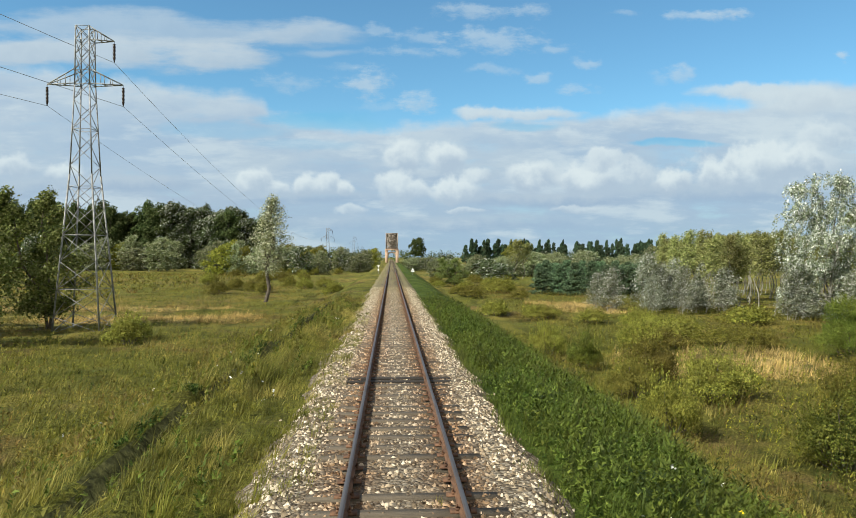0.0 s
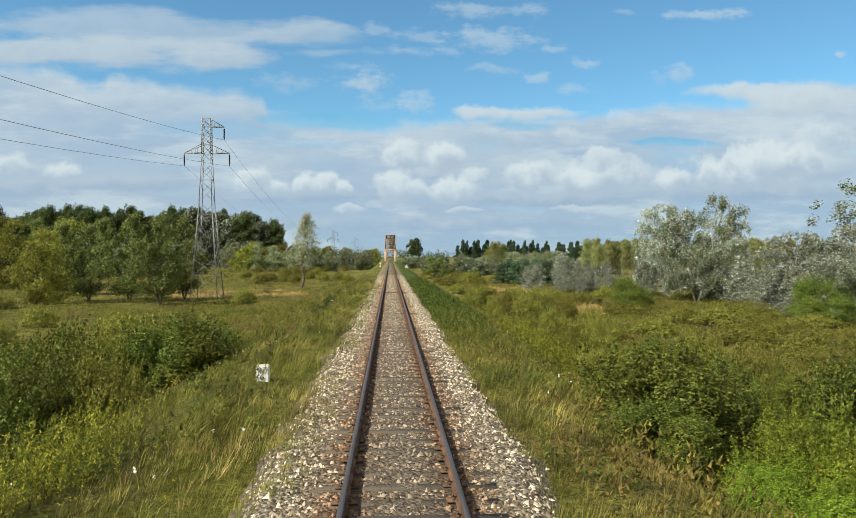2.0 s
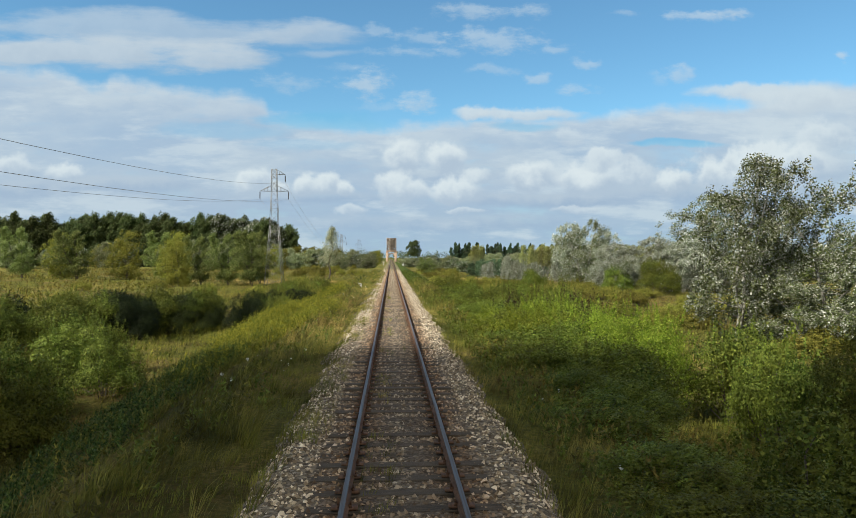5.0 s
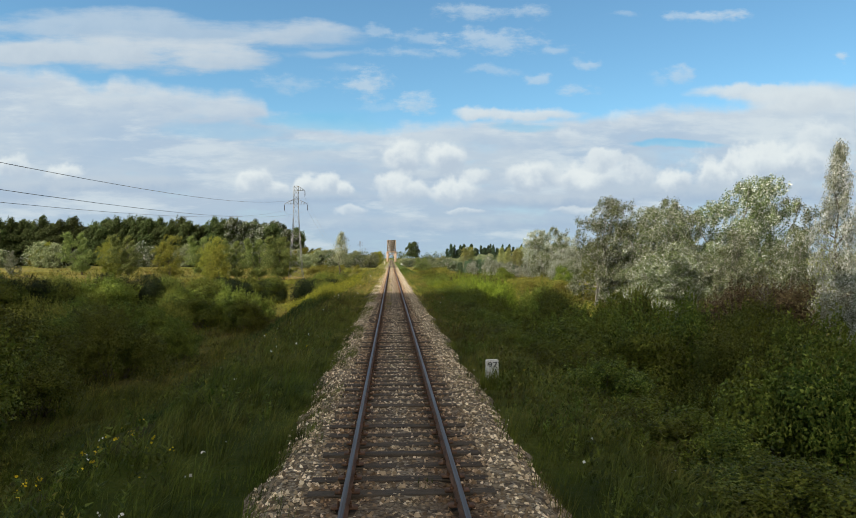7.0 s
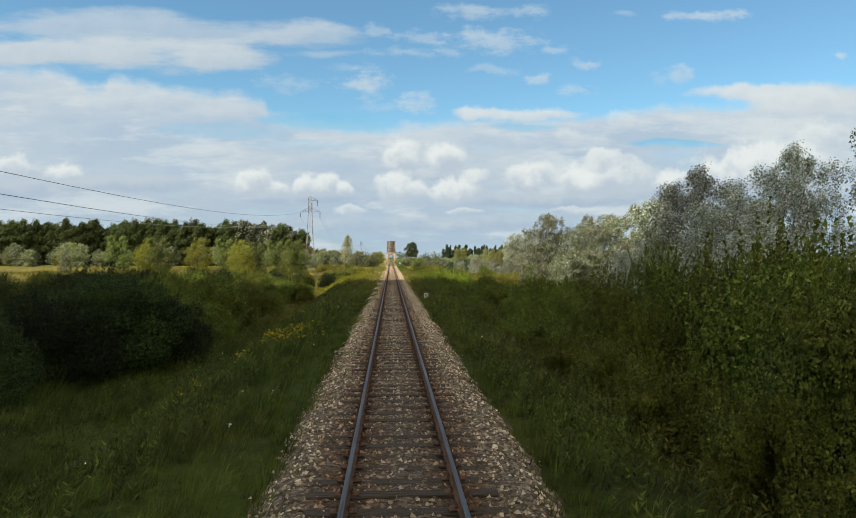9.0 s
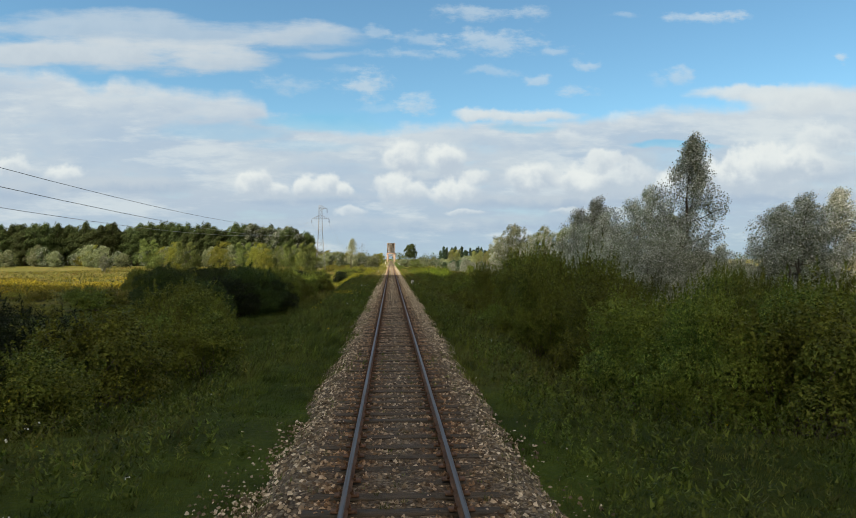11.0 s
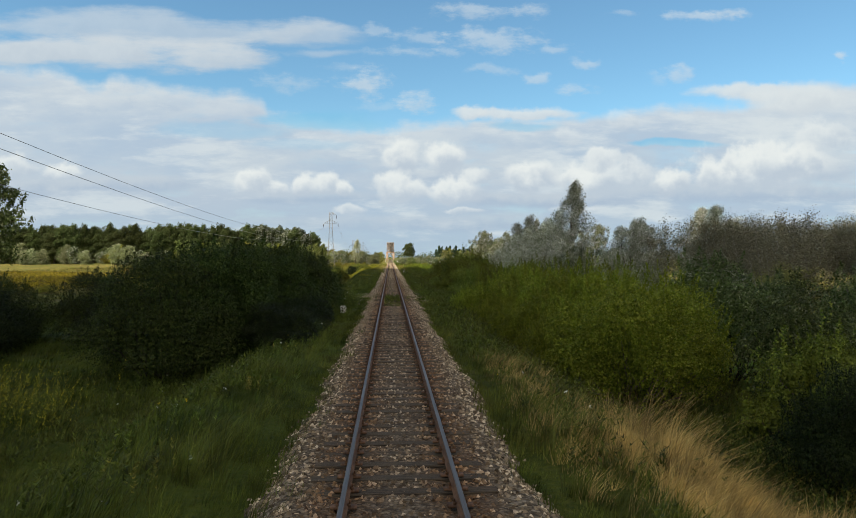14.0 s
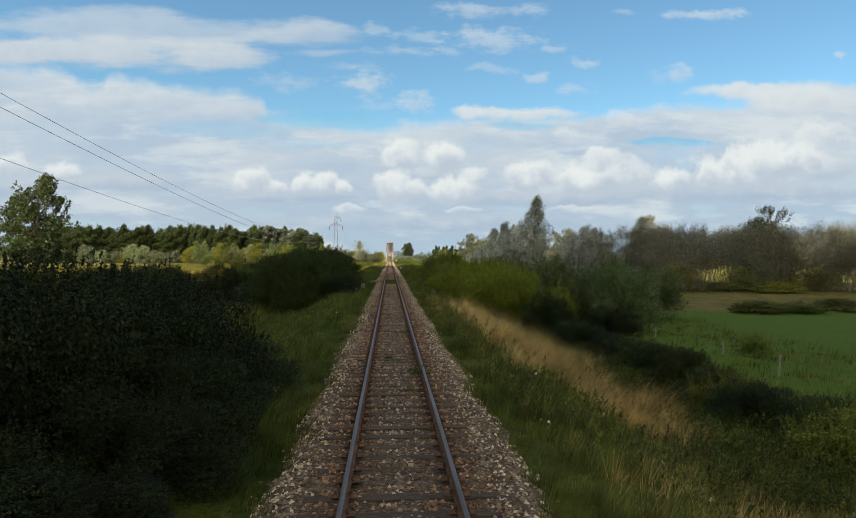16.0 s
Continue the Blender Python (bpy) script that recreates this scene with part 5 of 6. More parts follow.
tree_kind("dim_b", "small far yellowing tree before the woods", "deciduous tree",
          P("round", 16, 10, 8, 2600, 0.5, M["leaf_yellow"], M["bark"], stems=2, base=0.02, clump=0.9), 10, 8)
tree_kind("dim_c", "small far silvery tree before the woods", "poplar tree",
          P("round", 17, 10, 8, 2600, 0.5, M["leaf_greysilver"], M["bark"], stems=2, base=0.02, clump=0.9), 10, 8)

# single trees beside the line: kind, x, y, top, width
for row in (
    ("slim", -18.6, 104, 11.3, 7.4), ("green", -32, 66, 8.8, 8), ("green", -38, 60, 8, 7.5), ("green", -31, 52, 8.2, 7),
    ("yellow", -48, 57, 6.5, 7), ("green", -45, 63, 7.5, 7), ("yellow", -55, 80, 9, 9), ("green", -62, 92, 9.5, 9),
    ("yellow", -75, 100, 10, 10), ("green", -88, 96, 10, 10), ("silver_b", -121, 89, 5, 5), ("green", -105, 100, 11, 10),
    ("yellow", -98, 110, 10, 9), ("white", 45.2, 70.3, 11.2, 10), ("silver_b", 43.8, 55.5, 11, 9), ("white", 51, 62, 9, 9),
    ("silver", 69, 52, 16.8, 19), ("thin_white", 31, 85, 3.2, 5.5), ("thin_white", 26.4, 84, 1.6, 4.5), ("thin_white", 35.4, 87, 2.6, 5.5), ("white", 50, 27, 6.6, 11),
):
    stand(*row)
for row in (
    ("white", 56, 24, 6.2, 11), ("white", 44, 30, 5.4, 9), ("white", 62, 30, 5.0, 9), ("silver", 27.3, -49.8, 10.8, 9),
    ("silver_b", 34, -52, 10, 9), ("silver", 47.4, -50.9, 13.4, 12), ("silver_b", 41, -58, 11.5, 9), ("silver", 31, -62, 8.5, 8),
    ("grey_b", 38, -84, 12.3, 4.6), ("glint", 35.2, -120, 13, 9), ("sapling", 29.5, -96, 4.6, 3.0), ("sapling", 27, -93, 3.2, 2.6),
    ("sapling", 33, -98, 6.0, 3.0), ("grey", 64, 14, 8.5, 9), ("white", 76, 30, 6, 9), ("white", 70, 20, 4, 8),
    ("white", 60, 38, 5, 9), ("silver_b", 62, -30, 12, 11), ("silver", 58, -68, 12, 10), ("glint", 30, -111, 12.2, 10),
):
    stand(*row)
for row in (
    ("cone", 34.4, -135.7, 16.9, 10.5), ("glint", 27, -124, 9.0, 9), ("glint", 43, -143, 9.9, 10), ("glint", 22, -118, 4.5, 7),
    ("glint", 31, -140, 6.5, 7), ("glint", 25, -134, 5.5, 7), ("grey_b", 74.4, -101.2, 14.1, 11), ("glint", 52, -128, 10, 10),
    ("glint", 62, -140, 10, 12), ("grey_b", 54, -152, 11, 9), ("grand", -134, -30, 33, 27), ("grand", -156, 0, 27, 24),
    ("big", 25.7, 691, 20, 17), ("birch", 35, 200, 7.4, 7), ("birch_b", 38, 204, 6.6, 6), ("green", 13.5, 153, 2.6, 6.5),
    ("yellow", 43, 245, 8.5, 8), ("grey", 66, -180, 12, 9), ("grey", 16, -205, 4.0, 6),
):
    stand(*row)

# the birch wood, and another behind the green field
r = random.Random(21)
for k in range(175):
    y = r.uniform(74, 132)
    x = r.uniform(30, 84) + (y - 74) * 0.35
    stand(r.choice(("birch", "birch_b", "birch_b")), x, y, r.uniform(3.6, 5.6) + (y - 74) * 0.03, r.uniform(2.6, 4.2))
for k in range(44):                                         # a plantation of young pines
    y = r.uniform(112, 165)
    x = r.uniform(0.20, 0.36) * (y + 4)
    stand("young_pine", x, y, r.uniform(0.6, 2.2), r.uniform(3.4, 5))
for k in range(165):
    x, y = r.uniform(44, 112), r.uniform(-188, -150)
    stand("birch_c", x, y, r.uniform(6.0, 9.0), r.uniform(4, 6.5))
for k in range(30):
    x, y = r.uniform(44, 112), r.uniform(-186, -178)
    stand(r.choice(("birch_c", "dim_d")), x, y, r.uniform(0.5, 4), r.uniform(5, 8))
# far woods: tall poplars behind the meadow, pines across the line
for k in range(110):
    u = (k + r.random()) / 110
    x, y = -70 - 280 * u, 378 + (k % 3) * 14 + r.uniform(0, 10)
    stand(r.choice(("tall_b", "tall_c") if u < 0.2 else ("tall_b",)), x, y, r.uniform(23, 31) - (3 if u < 0.06 else 0), r.uniform(12, 17))
for k in range(105):
    x, y = 46 + 130 * (k + r.random()) / 105, 414 + r.uniform(0, 30)
    stand(r.choice(("pine", "pine", "pine_b")), x, y, r.uniform(8.0, 13.5), r.uniform(4.2, 6.4))
for k in range(40):                                         # mixed trees before the tall wood
    x, y = -60 - 260 * (k + r.random()) / 40, 300 + r.uniform(0, 70)
    stand(r.choice(("dim", "dim", "dim", "dim_c", "dim_b")), x, y, r.uniform(6, 14), r.uniform(10, 15))
for k in range(46):
    x, y = -9 - 66 * (k + r.random()) / 46, 250 + r.uniform(0, 150)
    stand(r.choice(("dim", "dim_c", "dim", "dim_b")), x, y, r.uniform(1.5, 6) + abs(x) * 0.05, r.uniform(7, 11))
for k in range(50):
    x, y = 6 + 80 * (k + r.random()) / 50, 170 + r.uniform(0, 220)
    stand(r.choice(("dim", "dim", "dim_c")), x, y, r.uniform(-0.5, 2.5) + x * 0.045, r.uniform(6, 10))
for k in range(14):                                         # a thicket of young white poplars before the birches
    x, y = r.uniform(25, 42), r.uniform(76, 92)
    stand("thin_white", x, y, r.uniform(-0.6, 2.4), r.uniform(3.2, 5.2))
for k in range(26):                                         # a belt of trees beyond the meadow
    y = r.uniform(60, 150)
    x = r.uniform(0.50, 0.80) * (y + 85)
    stand(r.choice(("dim_d", "green", "silver_b")), x, y, r.uniform(1.5, 5.5), r.uniform(6, 10))
for k in range(26):                                         # thicket under the silver poplars
    x, y = r.uniform(38, 64), r.uniform(20, 78)
    stand(r.choice(("silver_b", "thin_white", "thin_white")), x, y, r.uniform(-0.8, 2.8), r.uniform(4, 6.5))
for k in range(30):
    x, y = r.uniform(26, 66), r.choice((r.uniform(-150, -104), r.uniform(-76, -54)))
    stand("glint" if y < -100 else r.choice(("silver", "silver_b")), x, y, r.uniform(1.5, 6), r.uniform(5, 8))

# distant tree line along the horizon: uncountable, one thing
rng = np.random.default_rng(77)
cx, cy = rng.uniform(-2200, 2200, 900), rng.uniform(900, 1500, 900)
cz = field_level(-1, 0.0) + rng.uniform(2, 14, 900)
v, f = leaves(rng, np.stack([cx, cy, cz], 1), 8.0, 70000, 2.4)
v[:, 2] = np.maximum(v[:, 2], -4)
tagged(new("far_woods", mesh_of("far_woods", v, f, [M["leaf_wood"]])), "distant dark woods along the horizon", "woods", kind="stuff")

# ---- bushes ----
B = bush_meshes
tree_kind("bush", "dense green bush on the railway bank", "bush", B(31, 2.0, 3.0, 28000, 0.064, M["leaf_bush"], M["bark"]), 3.0, 4.0)
tree_kind("bush_b", "dense green shrub beside the line", "bush", B(32, 2.0, 2.6, 26000, 0.064, M["leaf_bush"], M["bark"], 0.5), 2.6, 4.0)
tree_kind("bright", "bright yellow-green willow bush", "willow bush", B(33, 3.2, 4.4, 70000, 0.060, M["leaf_bright"], M["bark"], 0.45), 4.4, 6.4)
tree_kind("dark", "dense dark bush beside the line, shade put into its leaves", "bush", B(34, 3.4, 4.4, 76000, 0.056, M["leaf_dark"], M["bark_dark"], 0.15), 4.4, 6.8)
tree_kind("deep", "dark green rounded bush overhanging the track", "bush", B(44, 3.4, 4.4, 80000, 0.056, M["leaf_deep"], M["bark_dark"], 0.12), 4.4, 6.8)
tree_kind("big_bush", "large rounded green bush on the bank", "bush", B(37, 3.2, 4.2, 66000, 0.060, M["leaf_bush"], M["bark"], 0.3), 4.2, 6.4)
tree_kind("willow", "grey-green willow bush at the field's edge", "willow bush", B(39, 2.8, 5.0, 44000, 0.075, M["leaf_willow"], M["bark_dark"], 0.25), 5.0, 5.6)
tree_kind("brown", "brown withered bush on the railway bank", "bush", B(35, 2.0, 2.4, 14000, 0.07, M["leaf_brown"], M["bark"], 0.5), 2.4, 4.0)
tree_kind("low_green", "low leafy green shrub beside the old ditch", "shrub", B(45, 2.0, 2.4, 24000, 0.064, M["leaf_bush"], M["bark"], 0.35), 2.4, 4.0)
tree_kind("olive", "low olive-brown shrub in the meadow", "shrub", B(40, 2.0, 2.0, 16000, 0.066, M["leaf_olive"], M["bark"], 0.5), 2.0, 4.0)
tree_kind("far_bush", "low olive-green shrub in the meadow", "shrub", B(36, 2.0, 2.4, 6500, 0.12, M["leaf_olive"], M["bark"], 0.5), 2.4, 4.0)
for row in (
    ("big_bush", 30, 44, 0.4, 6.0), ("bright", 6.0, -74.5, 0.9, 4.6), ("bright", 4.7, -71.5, 0.2, 3.4), ("bright", 5.4, -68.5, 0.5, 4.0), ("bright", 7.4, -70, 1.1, 5.0), ("bright", 8.2, -73, 0.8, 5), ("bright", 7.2, -77.5, 0.7, 4.5),
    ("bright", 9.8, -76, 0.9, 5), ("brown", 7.0, -64.0, 0.8, 4.2), ("brown", 9.5, -66, 0.9, 4.4), ("bush", 6.3, -26.8, 0.95, 4.6), ("bright", 6.3, -32.6, -0.3, 2.8),
    ("bush", 5.3, -29, 0.0, 3), ("bush", 8.5, -24, 0.2, 4), ("bright", 7.4, -31.5, 0.3, 3.6), ("big_bush", 47, 18, 2.6, 9),
    ("big_bush", 41, 22, 1.0, 7), ("bush", -9.6, -11, 0.2, 6.0), ("deep", -18, -42, -0.3, 6.4), ("far_bush", -20.5, 55, -1.2, 4),
    ("far_bush", -10, 118, -1.0, 4), ("far_bush", 19, 122, -0.4, 6), ("brown", 30, -83, 0.8, 7), ("brown", 33.5, -81, 1.0, 7),
):
    stand(*row)
for row in (
    ("brown", 37.5, -82, 1.0, 8), ("brown", 42, -84, 0.8, 8), ("bush", -15, -120, 1.6, 6.5), ("big_bush", -16.5, -127, 1.8, 7),
    ("bush", -18, -112, 1.2, 6), ("big_bush", -15, -105, 0.6, 6), ("deep", -22, -118, 1.6, 8), ("deep", -23, -128, 1.8, 8),
    ("deep", -28, -112, 1.2, 8), ("deep", -24, -140, 2.2, 8), ("deep", -30, -124, 1.5, 8), ("deep", -15, -142, 2.2, 8.5),
    ("deep", -19, -136, 2.0, 8), ("deep", -17, -152, 1.0, 6), ("bush", -15, -165, 1.4, 7), ("bush", -10, -192, 1.4, 5.5),
    ("dark", -13.5, -190, 1.5, 6), ("bush", -9, -183, 0.6, 4.6), ("dark", -17, -196, 1.4, 6), ("willow", 17.6, -251, 2.7, 5.6),
):
    stand(*row)
for row in (
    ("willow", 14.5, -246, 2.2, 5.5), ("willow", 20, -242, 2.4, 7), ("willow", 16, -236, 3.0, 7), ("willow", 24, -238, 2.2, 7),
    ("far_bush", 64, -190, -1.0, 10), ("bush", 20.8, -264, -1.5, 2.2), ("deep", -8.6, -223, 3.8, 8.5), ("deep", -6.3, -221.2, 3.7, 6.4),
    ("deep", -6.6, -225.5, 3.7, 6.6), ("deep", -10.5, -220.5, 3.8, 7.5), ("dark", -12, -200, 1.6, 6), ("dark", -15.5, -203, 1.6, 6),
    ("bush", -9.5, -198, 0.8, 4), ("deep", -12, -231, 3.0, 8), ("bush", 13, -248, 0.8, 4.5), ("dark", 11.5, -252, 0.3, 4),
    ("dark", 15, -256, -0.4, 4), ("bush", 10.5, -211, 1.0, 6), ("deep", -6.3, -215.5, 0.6, 3.0), ("bush", 8.6, -215, 0.6, 4.4),
):
    stand(*row)
for row in (
    ("deep", -9.5, -221, 1.0, 5), ("dark", -5.4, -228.4, 1.7, 3.8), ("dark", -5.2, -230.8, 1.2, 3.6), ("dark", -13, -141, 1.0, 6), ("dark", -16, -146, 1.2, 6), ("deep", -5.0, -233.5, 0.3, 3.2), ("deep", -5.0, -236, 0.6, 3.6), ("bush", 38, -232, -1.6, 6), ("bush_b", 43, -231, -1.7, 6), ("bush", 48, -230, -1.5, 6),
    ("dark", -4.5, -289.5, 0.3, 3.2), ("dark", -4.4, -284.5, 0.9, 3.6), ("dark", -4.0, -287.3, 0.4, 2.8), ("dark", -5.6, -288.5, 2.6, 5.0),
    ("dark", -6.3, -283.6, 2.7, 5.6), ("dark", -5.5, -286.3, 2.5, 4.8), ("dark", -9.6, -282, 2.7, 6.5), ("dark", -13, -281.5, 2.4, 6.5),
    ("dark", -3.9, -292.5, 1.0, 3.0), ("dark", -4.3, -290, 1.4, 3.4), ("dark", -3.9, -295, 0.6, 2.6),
):
    stand(*row)


CLEARINGS = ((23, 88, 5, 9), (20, 41, 6, 5), (-26, 75, 12, 3), (-40, 90, 20, 3))


def in_clearing(x, y, grow=1.0):
    inside = x * 0 > 1
    for cx, cy, rx, ry in CLEARINGS:
        inside = inside | (((x - cx) / rx) ** 2 + ((y - cy) / ry) ** 2 < grow ** 2)
    return inside


def hedge(keys, y0, y1, x0, x1, count, top, spread, seed, width=(3.4, 5.2)):
    """A row of bushes between two stations of the line; x0, x1: the inner edge at its ends; spread: its depth outwards."""
    q = random.Random(seed)
    for k in range(count):
        u = (k + q.random()) / count
        side = 1 if x0 > 0 else -1
        w = q.uniform(*width)
        x = x0 + (x1 - x0) * u + side * (w * 0.45 + spread * q.random())
        y = y0 + (y1 - y0) * u
        if in_clearing(x, y, 1.25):
            continue
        out = (abs(x) - abs(x0 + (x1 - x0) * u)) / (spread + 3)
        stand(q.choice(keys), x, y, top * q.uniform(0.75, 1.1) - 0.2 + out * 0.3, w)


hedge(("bright",), -216, -242, 3.3, 5.6, 9, 2.3, 3.5, 1, (5.4, 7.4))
hedge(("bright",), -217, -242, 3.2, 5.6, 7, 0.9, 0.6, 15, (2.8, 4.0))
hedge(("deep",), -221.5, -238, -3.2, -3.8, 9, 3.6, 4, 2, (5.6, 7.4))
# low row in near-black leaves, for the shade at the hedge's foot
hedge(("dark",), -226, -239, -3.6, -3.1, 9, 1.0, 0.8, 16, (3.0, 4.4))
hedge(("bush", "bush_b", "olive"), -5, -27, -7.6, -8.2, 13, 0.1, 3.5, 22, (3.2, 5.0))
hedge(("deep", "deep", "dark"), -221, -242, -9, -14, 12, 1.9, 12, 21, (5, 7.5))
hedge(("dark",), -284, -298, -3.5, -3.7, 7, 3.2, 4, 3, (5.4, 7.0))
# low dark bushes added where the tall ones' shade falls on grass
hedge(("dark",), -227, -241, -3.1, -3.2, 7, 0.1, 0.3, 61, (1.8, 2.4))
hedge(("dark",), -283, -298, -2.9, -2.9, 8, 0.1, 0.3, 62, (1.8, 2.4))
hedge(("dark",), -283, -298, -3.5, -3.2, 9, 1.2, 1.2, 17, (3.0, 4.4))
hedge(("bush", "big_bush", "bush_b"), -36, -84, 3.0, 3.0, 26, 0.7, 9, 4, (2.8, 4.8))
hedge(("bush", "bush_b"), -34, -86, 2.9, 2.9, 16, 0.1, 0.8, 23, (2.2, 3.2))
hedge(("bush", "dark", "bush_b"), -26, -47, -7.2, -8.4, 9, -0.2, 4, 24, (2.8, 4.4))
hedge(("olive", "olive", "bush_b", "olive"), 50, -40, 8.5, 5.0, 34, -1.3, 9, 5, (2.2, 3.8))
hedge(("bush", "big_bush", "bush_b"), -84, -120, 4.2, 4.4, 17, 0.6, 14, 6, (3.6, 5.6))
hedge(("bush", "big_bush", "bush_b"), -120, -152, 4.8, 5.6, 15, 0.6, 13, 46, (3.6, 5.6))
hedge(("bush", "bush_b"), -86, -116, 3.0, 3.0, 12, 0.1, 1.2, 27, (2.2, 3.4))
hedge(("bush", "bush_b"), -116, -152, 3.6, 4.5, 12, 0.0, 1.2, 47, (2.4, 3.6))
hedge(("big_bush", "big_bush", "bush"), -150, -178, 5.6, 5.2, 15, 3.3, 6, 7, (5.2, 7.0))
hedge(("bush", "dark", "bush"), -38, -52, -13, -21, 12, 0.2, 4, 28, (4, 6))
hedge(("big_bush", "dark", "bush"), -52, -84, -21, -44, 18, 0.9, 5, 29, (6, 8))
hedge(("bush", "bush_b"), -150, -180, 4.6, 4.4, 9, 0.6, 1, 18, (2.6, 3.8))
hedge(("big_bush", "bush"), -172, -199, 4.0, 5.4, 20, 2.2, 18, 8, (3.8, 6.4))
hedge(("bush_b", "bush"), -95, -140, -11, -12, 10, -0.8, 9, 9, (2.6, 4.2))
hedge(("bush_b",), -165, -185, -6.5, -8, 5, 0.4, 7, 10, (2.6, 4.2))
hedge(("far_bush", "olive", "far_bush"), 220, 40, 7, 9, 26, -1.9, 14, 11, (3, 5))
hedge(("far_bush", "olive"), 280, 120, -9, -12, 26, -1.0, 40, 12)
hedge(("far_bush", "olive"), 70, -80, 12, 12, 60, -2.0, 30, 13, (3.5, 6))
hedge(("low_green",), -60, -102, -8.8, -13, 16, -0.5, 9, 63, (3.6, 5.2))
hedge(("low_green",), -108, -128, 7.0, 8.0, 9, 0.7, 6, 64, (4.2, 5.6))
hedge(("bush_b", "olive", "bush_b"), -58, -135, -15, -14, 32, -0.9, 26, 19, (4, 6.5))
hedge(("dark", "deep", "bush_b"), -252, -286, 9.8, 10.6, 18, -1.4, 2.2, 48, (2.6, 3.8))
hedge(("bush", "bush_b"), -20, -84, 6, 6, 14, 0.3, 7, 20, (2.6, 4.4))
hedge(("far_bush", "olive"), 60, -170, -22, -18, 26, -2.0, 40, 14)

# ---- grass and weeds: uncountable, one thing each ----
rng = np.random.default_rng(41)


def clear_of_posts(x, y):
    """No tall tufts right before the two posts that stand free."""
    ok = np.ones(len(x), bool)
    for px, py in ((-3.72, -23.4), (-3.1, -224.3)):
        ok &= ~((np.abs(x - px) < 0.45) & (y > py - 1.6) & (y < py + 0.3))
    return ok & ~((x < 0) & (np.abs(-x - ditch_off(y) - 0.05) < 0.34) & (y > -165))          # and none on the ditch's floor


pieces = []
for side in (-1, 1):
    for x0, x1, n, per, h, w, spread in ((1.95, 5.2, 15000, 14, 0.22, 0.015, 0.2), (4.8, 11, 15000, 14, 0.25, 0.022, 0.34), (10, 28, 10000, 9, 0.32, 0.05, 0.6)):
        pieces.append(tussocks(rng, n, per, side * x0, side * x1, NEAR_Y0, 60, h, w, spread, 0.55, keep=clear_of_posts))
combed = []
for x0, x1, y0, y1, n, h in ((-14, -2.7, NEAR_Y0, -110, 9000, 0.50), (-12, -2.8, -110, 50, 5000, 0.42), (2.5, 5.2, -190, -110, 1500, 0.36), (2.5, 4.2, NEAR_Y0, -246, 900, 0.36), (2.6, 8, -60, 50, 2500, 0.40)):
    combed.append(tussocks(rng, n, 16, x0, x1, y0, y1, h, 0.013, 0.24, 1.0, segments=2, keep=lambda x, y: clear_of_posts(x, y) & (wave(x, y, 0.8, 5.5) > -0.35) & (np.abs(y - CROSSING_Y) > 7)))
pieces.extend(combed)
pieces.append(tussocks(rng, 9000, 10, -16, -2.2, -216, -194, 0.15, 0.014, 0.22, 0.5))
pieces.append(tussocks(rng, 5000, 10, 2.2, 9.5, -219, -196, 0.15, 0.014, 0.22, 0.5))
pieces.append(tussocks(rng, 700, 11, -0.55, 0.55, -223, -209, 0.16, 0.012, 0.11))
pieces.append(tussocks(rng, 500, 10, -1.9, 1.9, -219, -192, 0.16, 0.012, 0.10, keep=lambda x, y: np.abs(np.abs(x) - 0.75) > 0.15))
pieces.append(tussocks(rng, 4200, 10, -2.3, -1.35, -130, 40, 0.15, 0.010, 0.13, keep=lambda x, y: wave(x, y, 0.7, 2.0) > -0.15))
pieces.append(tussocks(rng, 900, 10, -2.2, -1.35, NEAR_Y0, -130, 0.15, 0.010, 0.12, keep=lambda x, y: wave(x, y, 0.7, 2.0) > 0.1))
pieces.append(tussocks(rng, 3000, 12, -2.4, -1.6, NEAR_Y0, -90, 0.2, 0.012, 0.15, keep=lambda x, y: -x > ballast_edge(x, y) + 0.35))
pieces.append(tussocks(rng, 1600, 12, 1.6, 2.3, NEAR_Y0, -180, 0.2, 0.012, 0.15, keep=lambda x, y: x > ballast_edge(x, y) + 0.35))
pieces.append(tussocks(rng, 260, 10, 1.5, 2.2, NEAR_Y0, 20, 0.14, 0.012, 0.12, keep=lambda x, y: wave(x, y, 0.6, 5.0) > 0.35))
pieces.append(tussocks(rng, 420, 10, -0.62, -0.1, -100, -38, 0.14, 0.010, 0.12, keep=lambda x, y: wave(x, y, 0.8, 11.0) > -0.2))
pieces.append(tussocks(rng, 200, 9, -0.5, 0.5, NEAR_Y0, 20, 0.12, 0.012, 0.10, keep=lambda x, y: wave(x, y, 0.4, 8.0) > 0.5))
pieces.append(tussocks(rng, 110, 12, 2.3, 3.2, -124.3, -123.3, 0.38, 0.014, 0.12))
tagged(new("meadow_grass", mesh_of("meadow_grass", *join(pieces), [M["grass"]])), "tufts of tall wind-blown green and straw grass", "grass", kind="stuff")
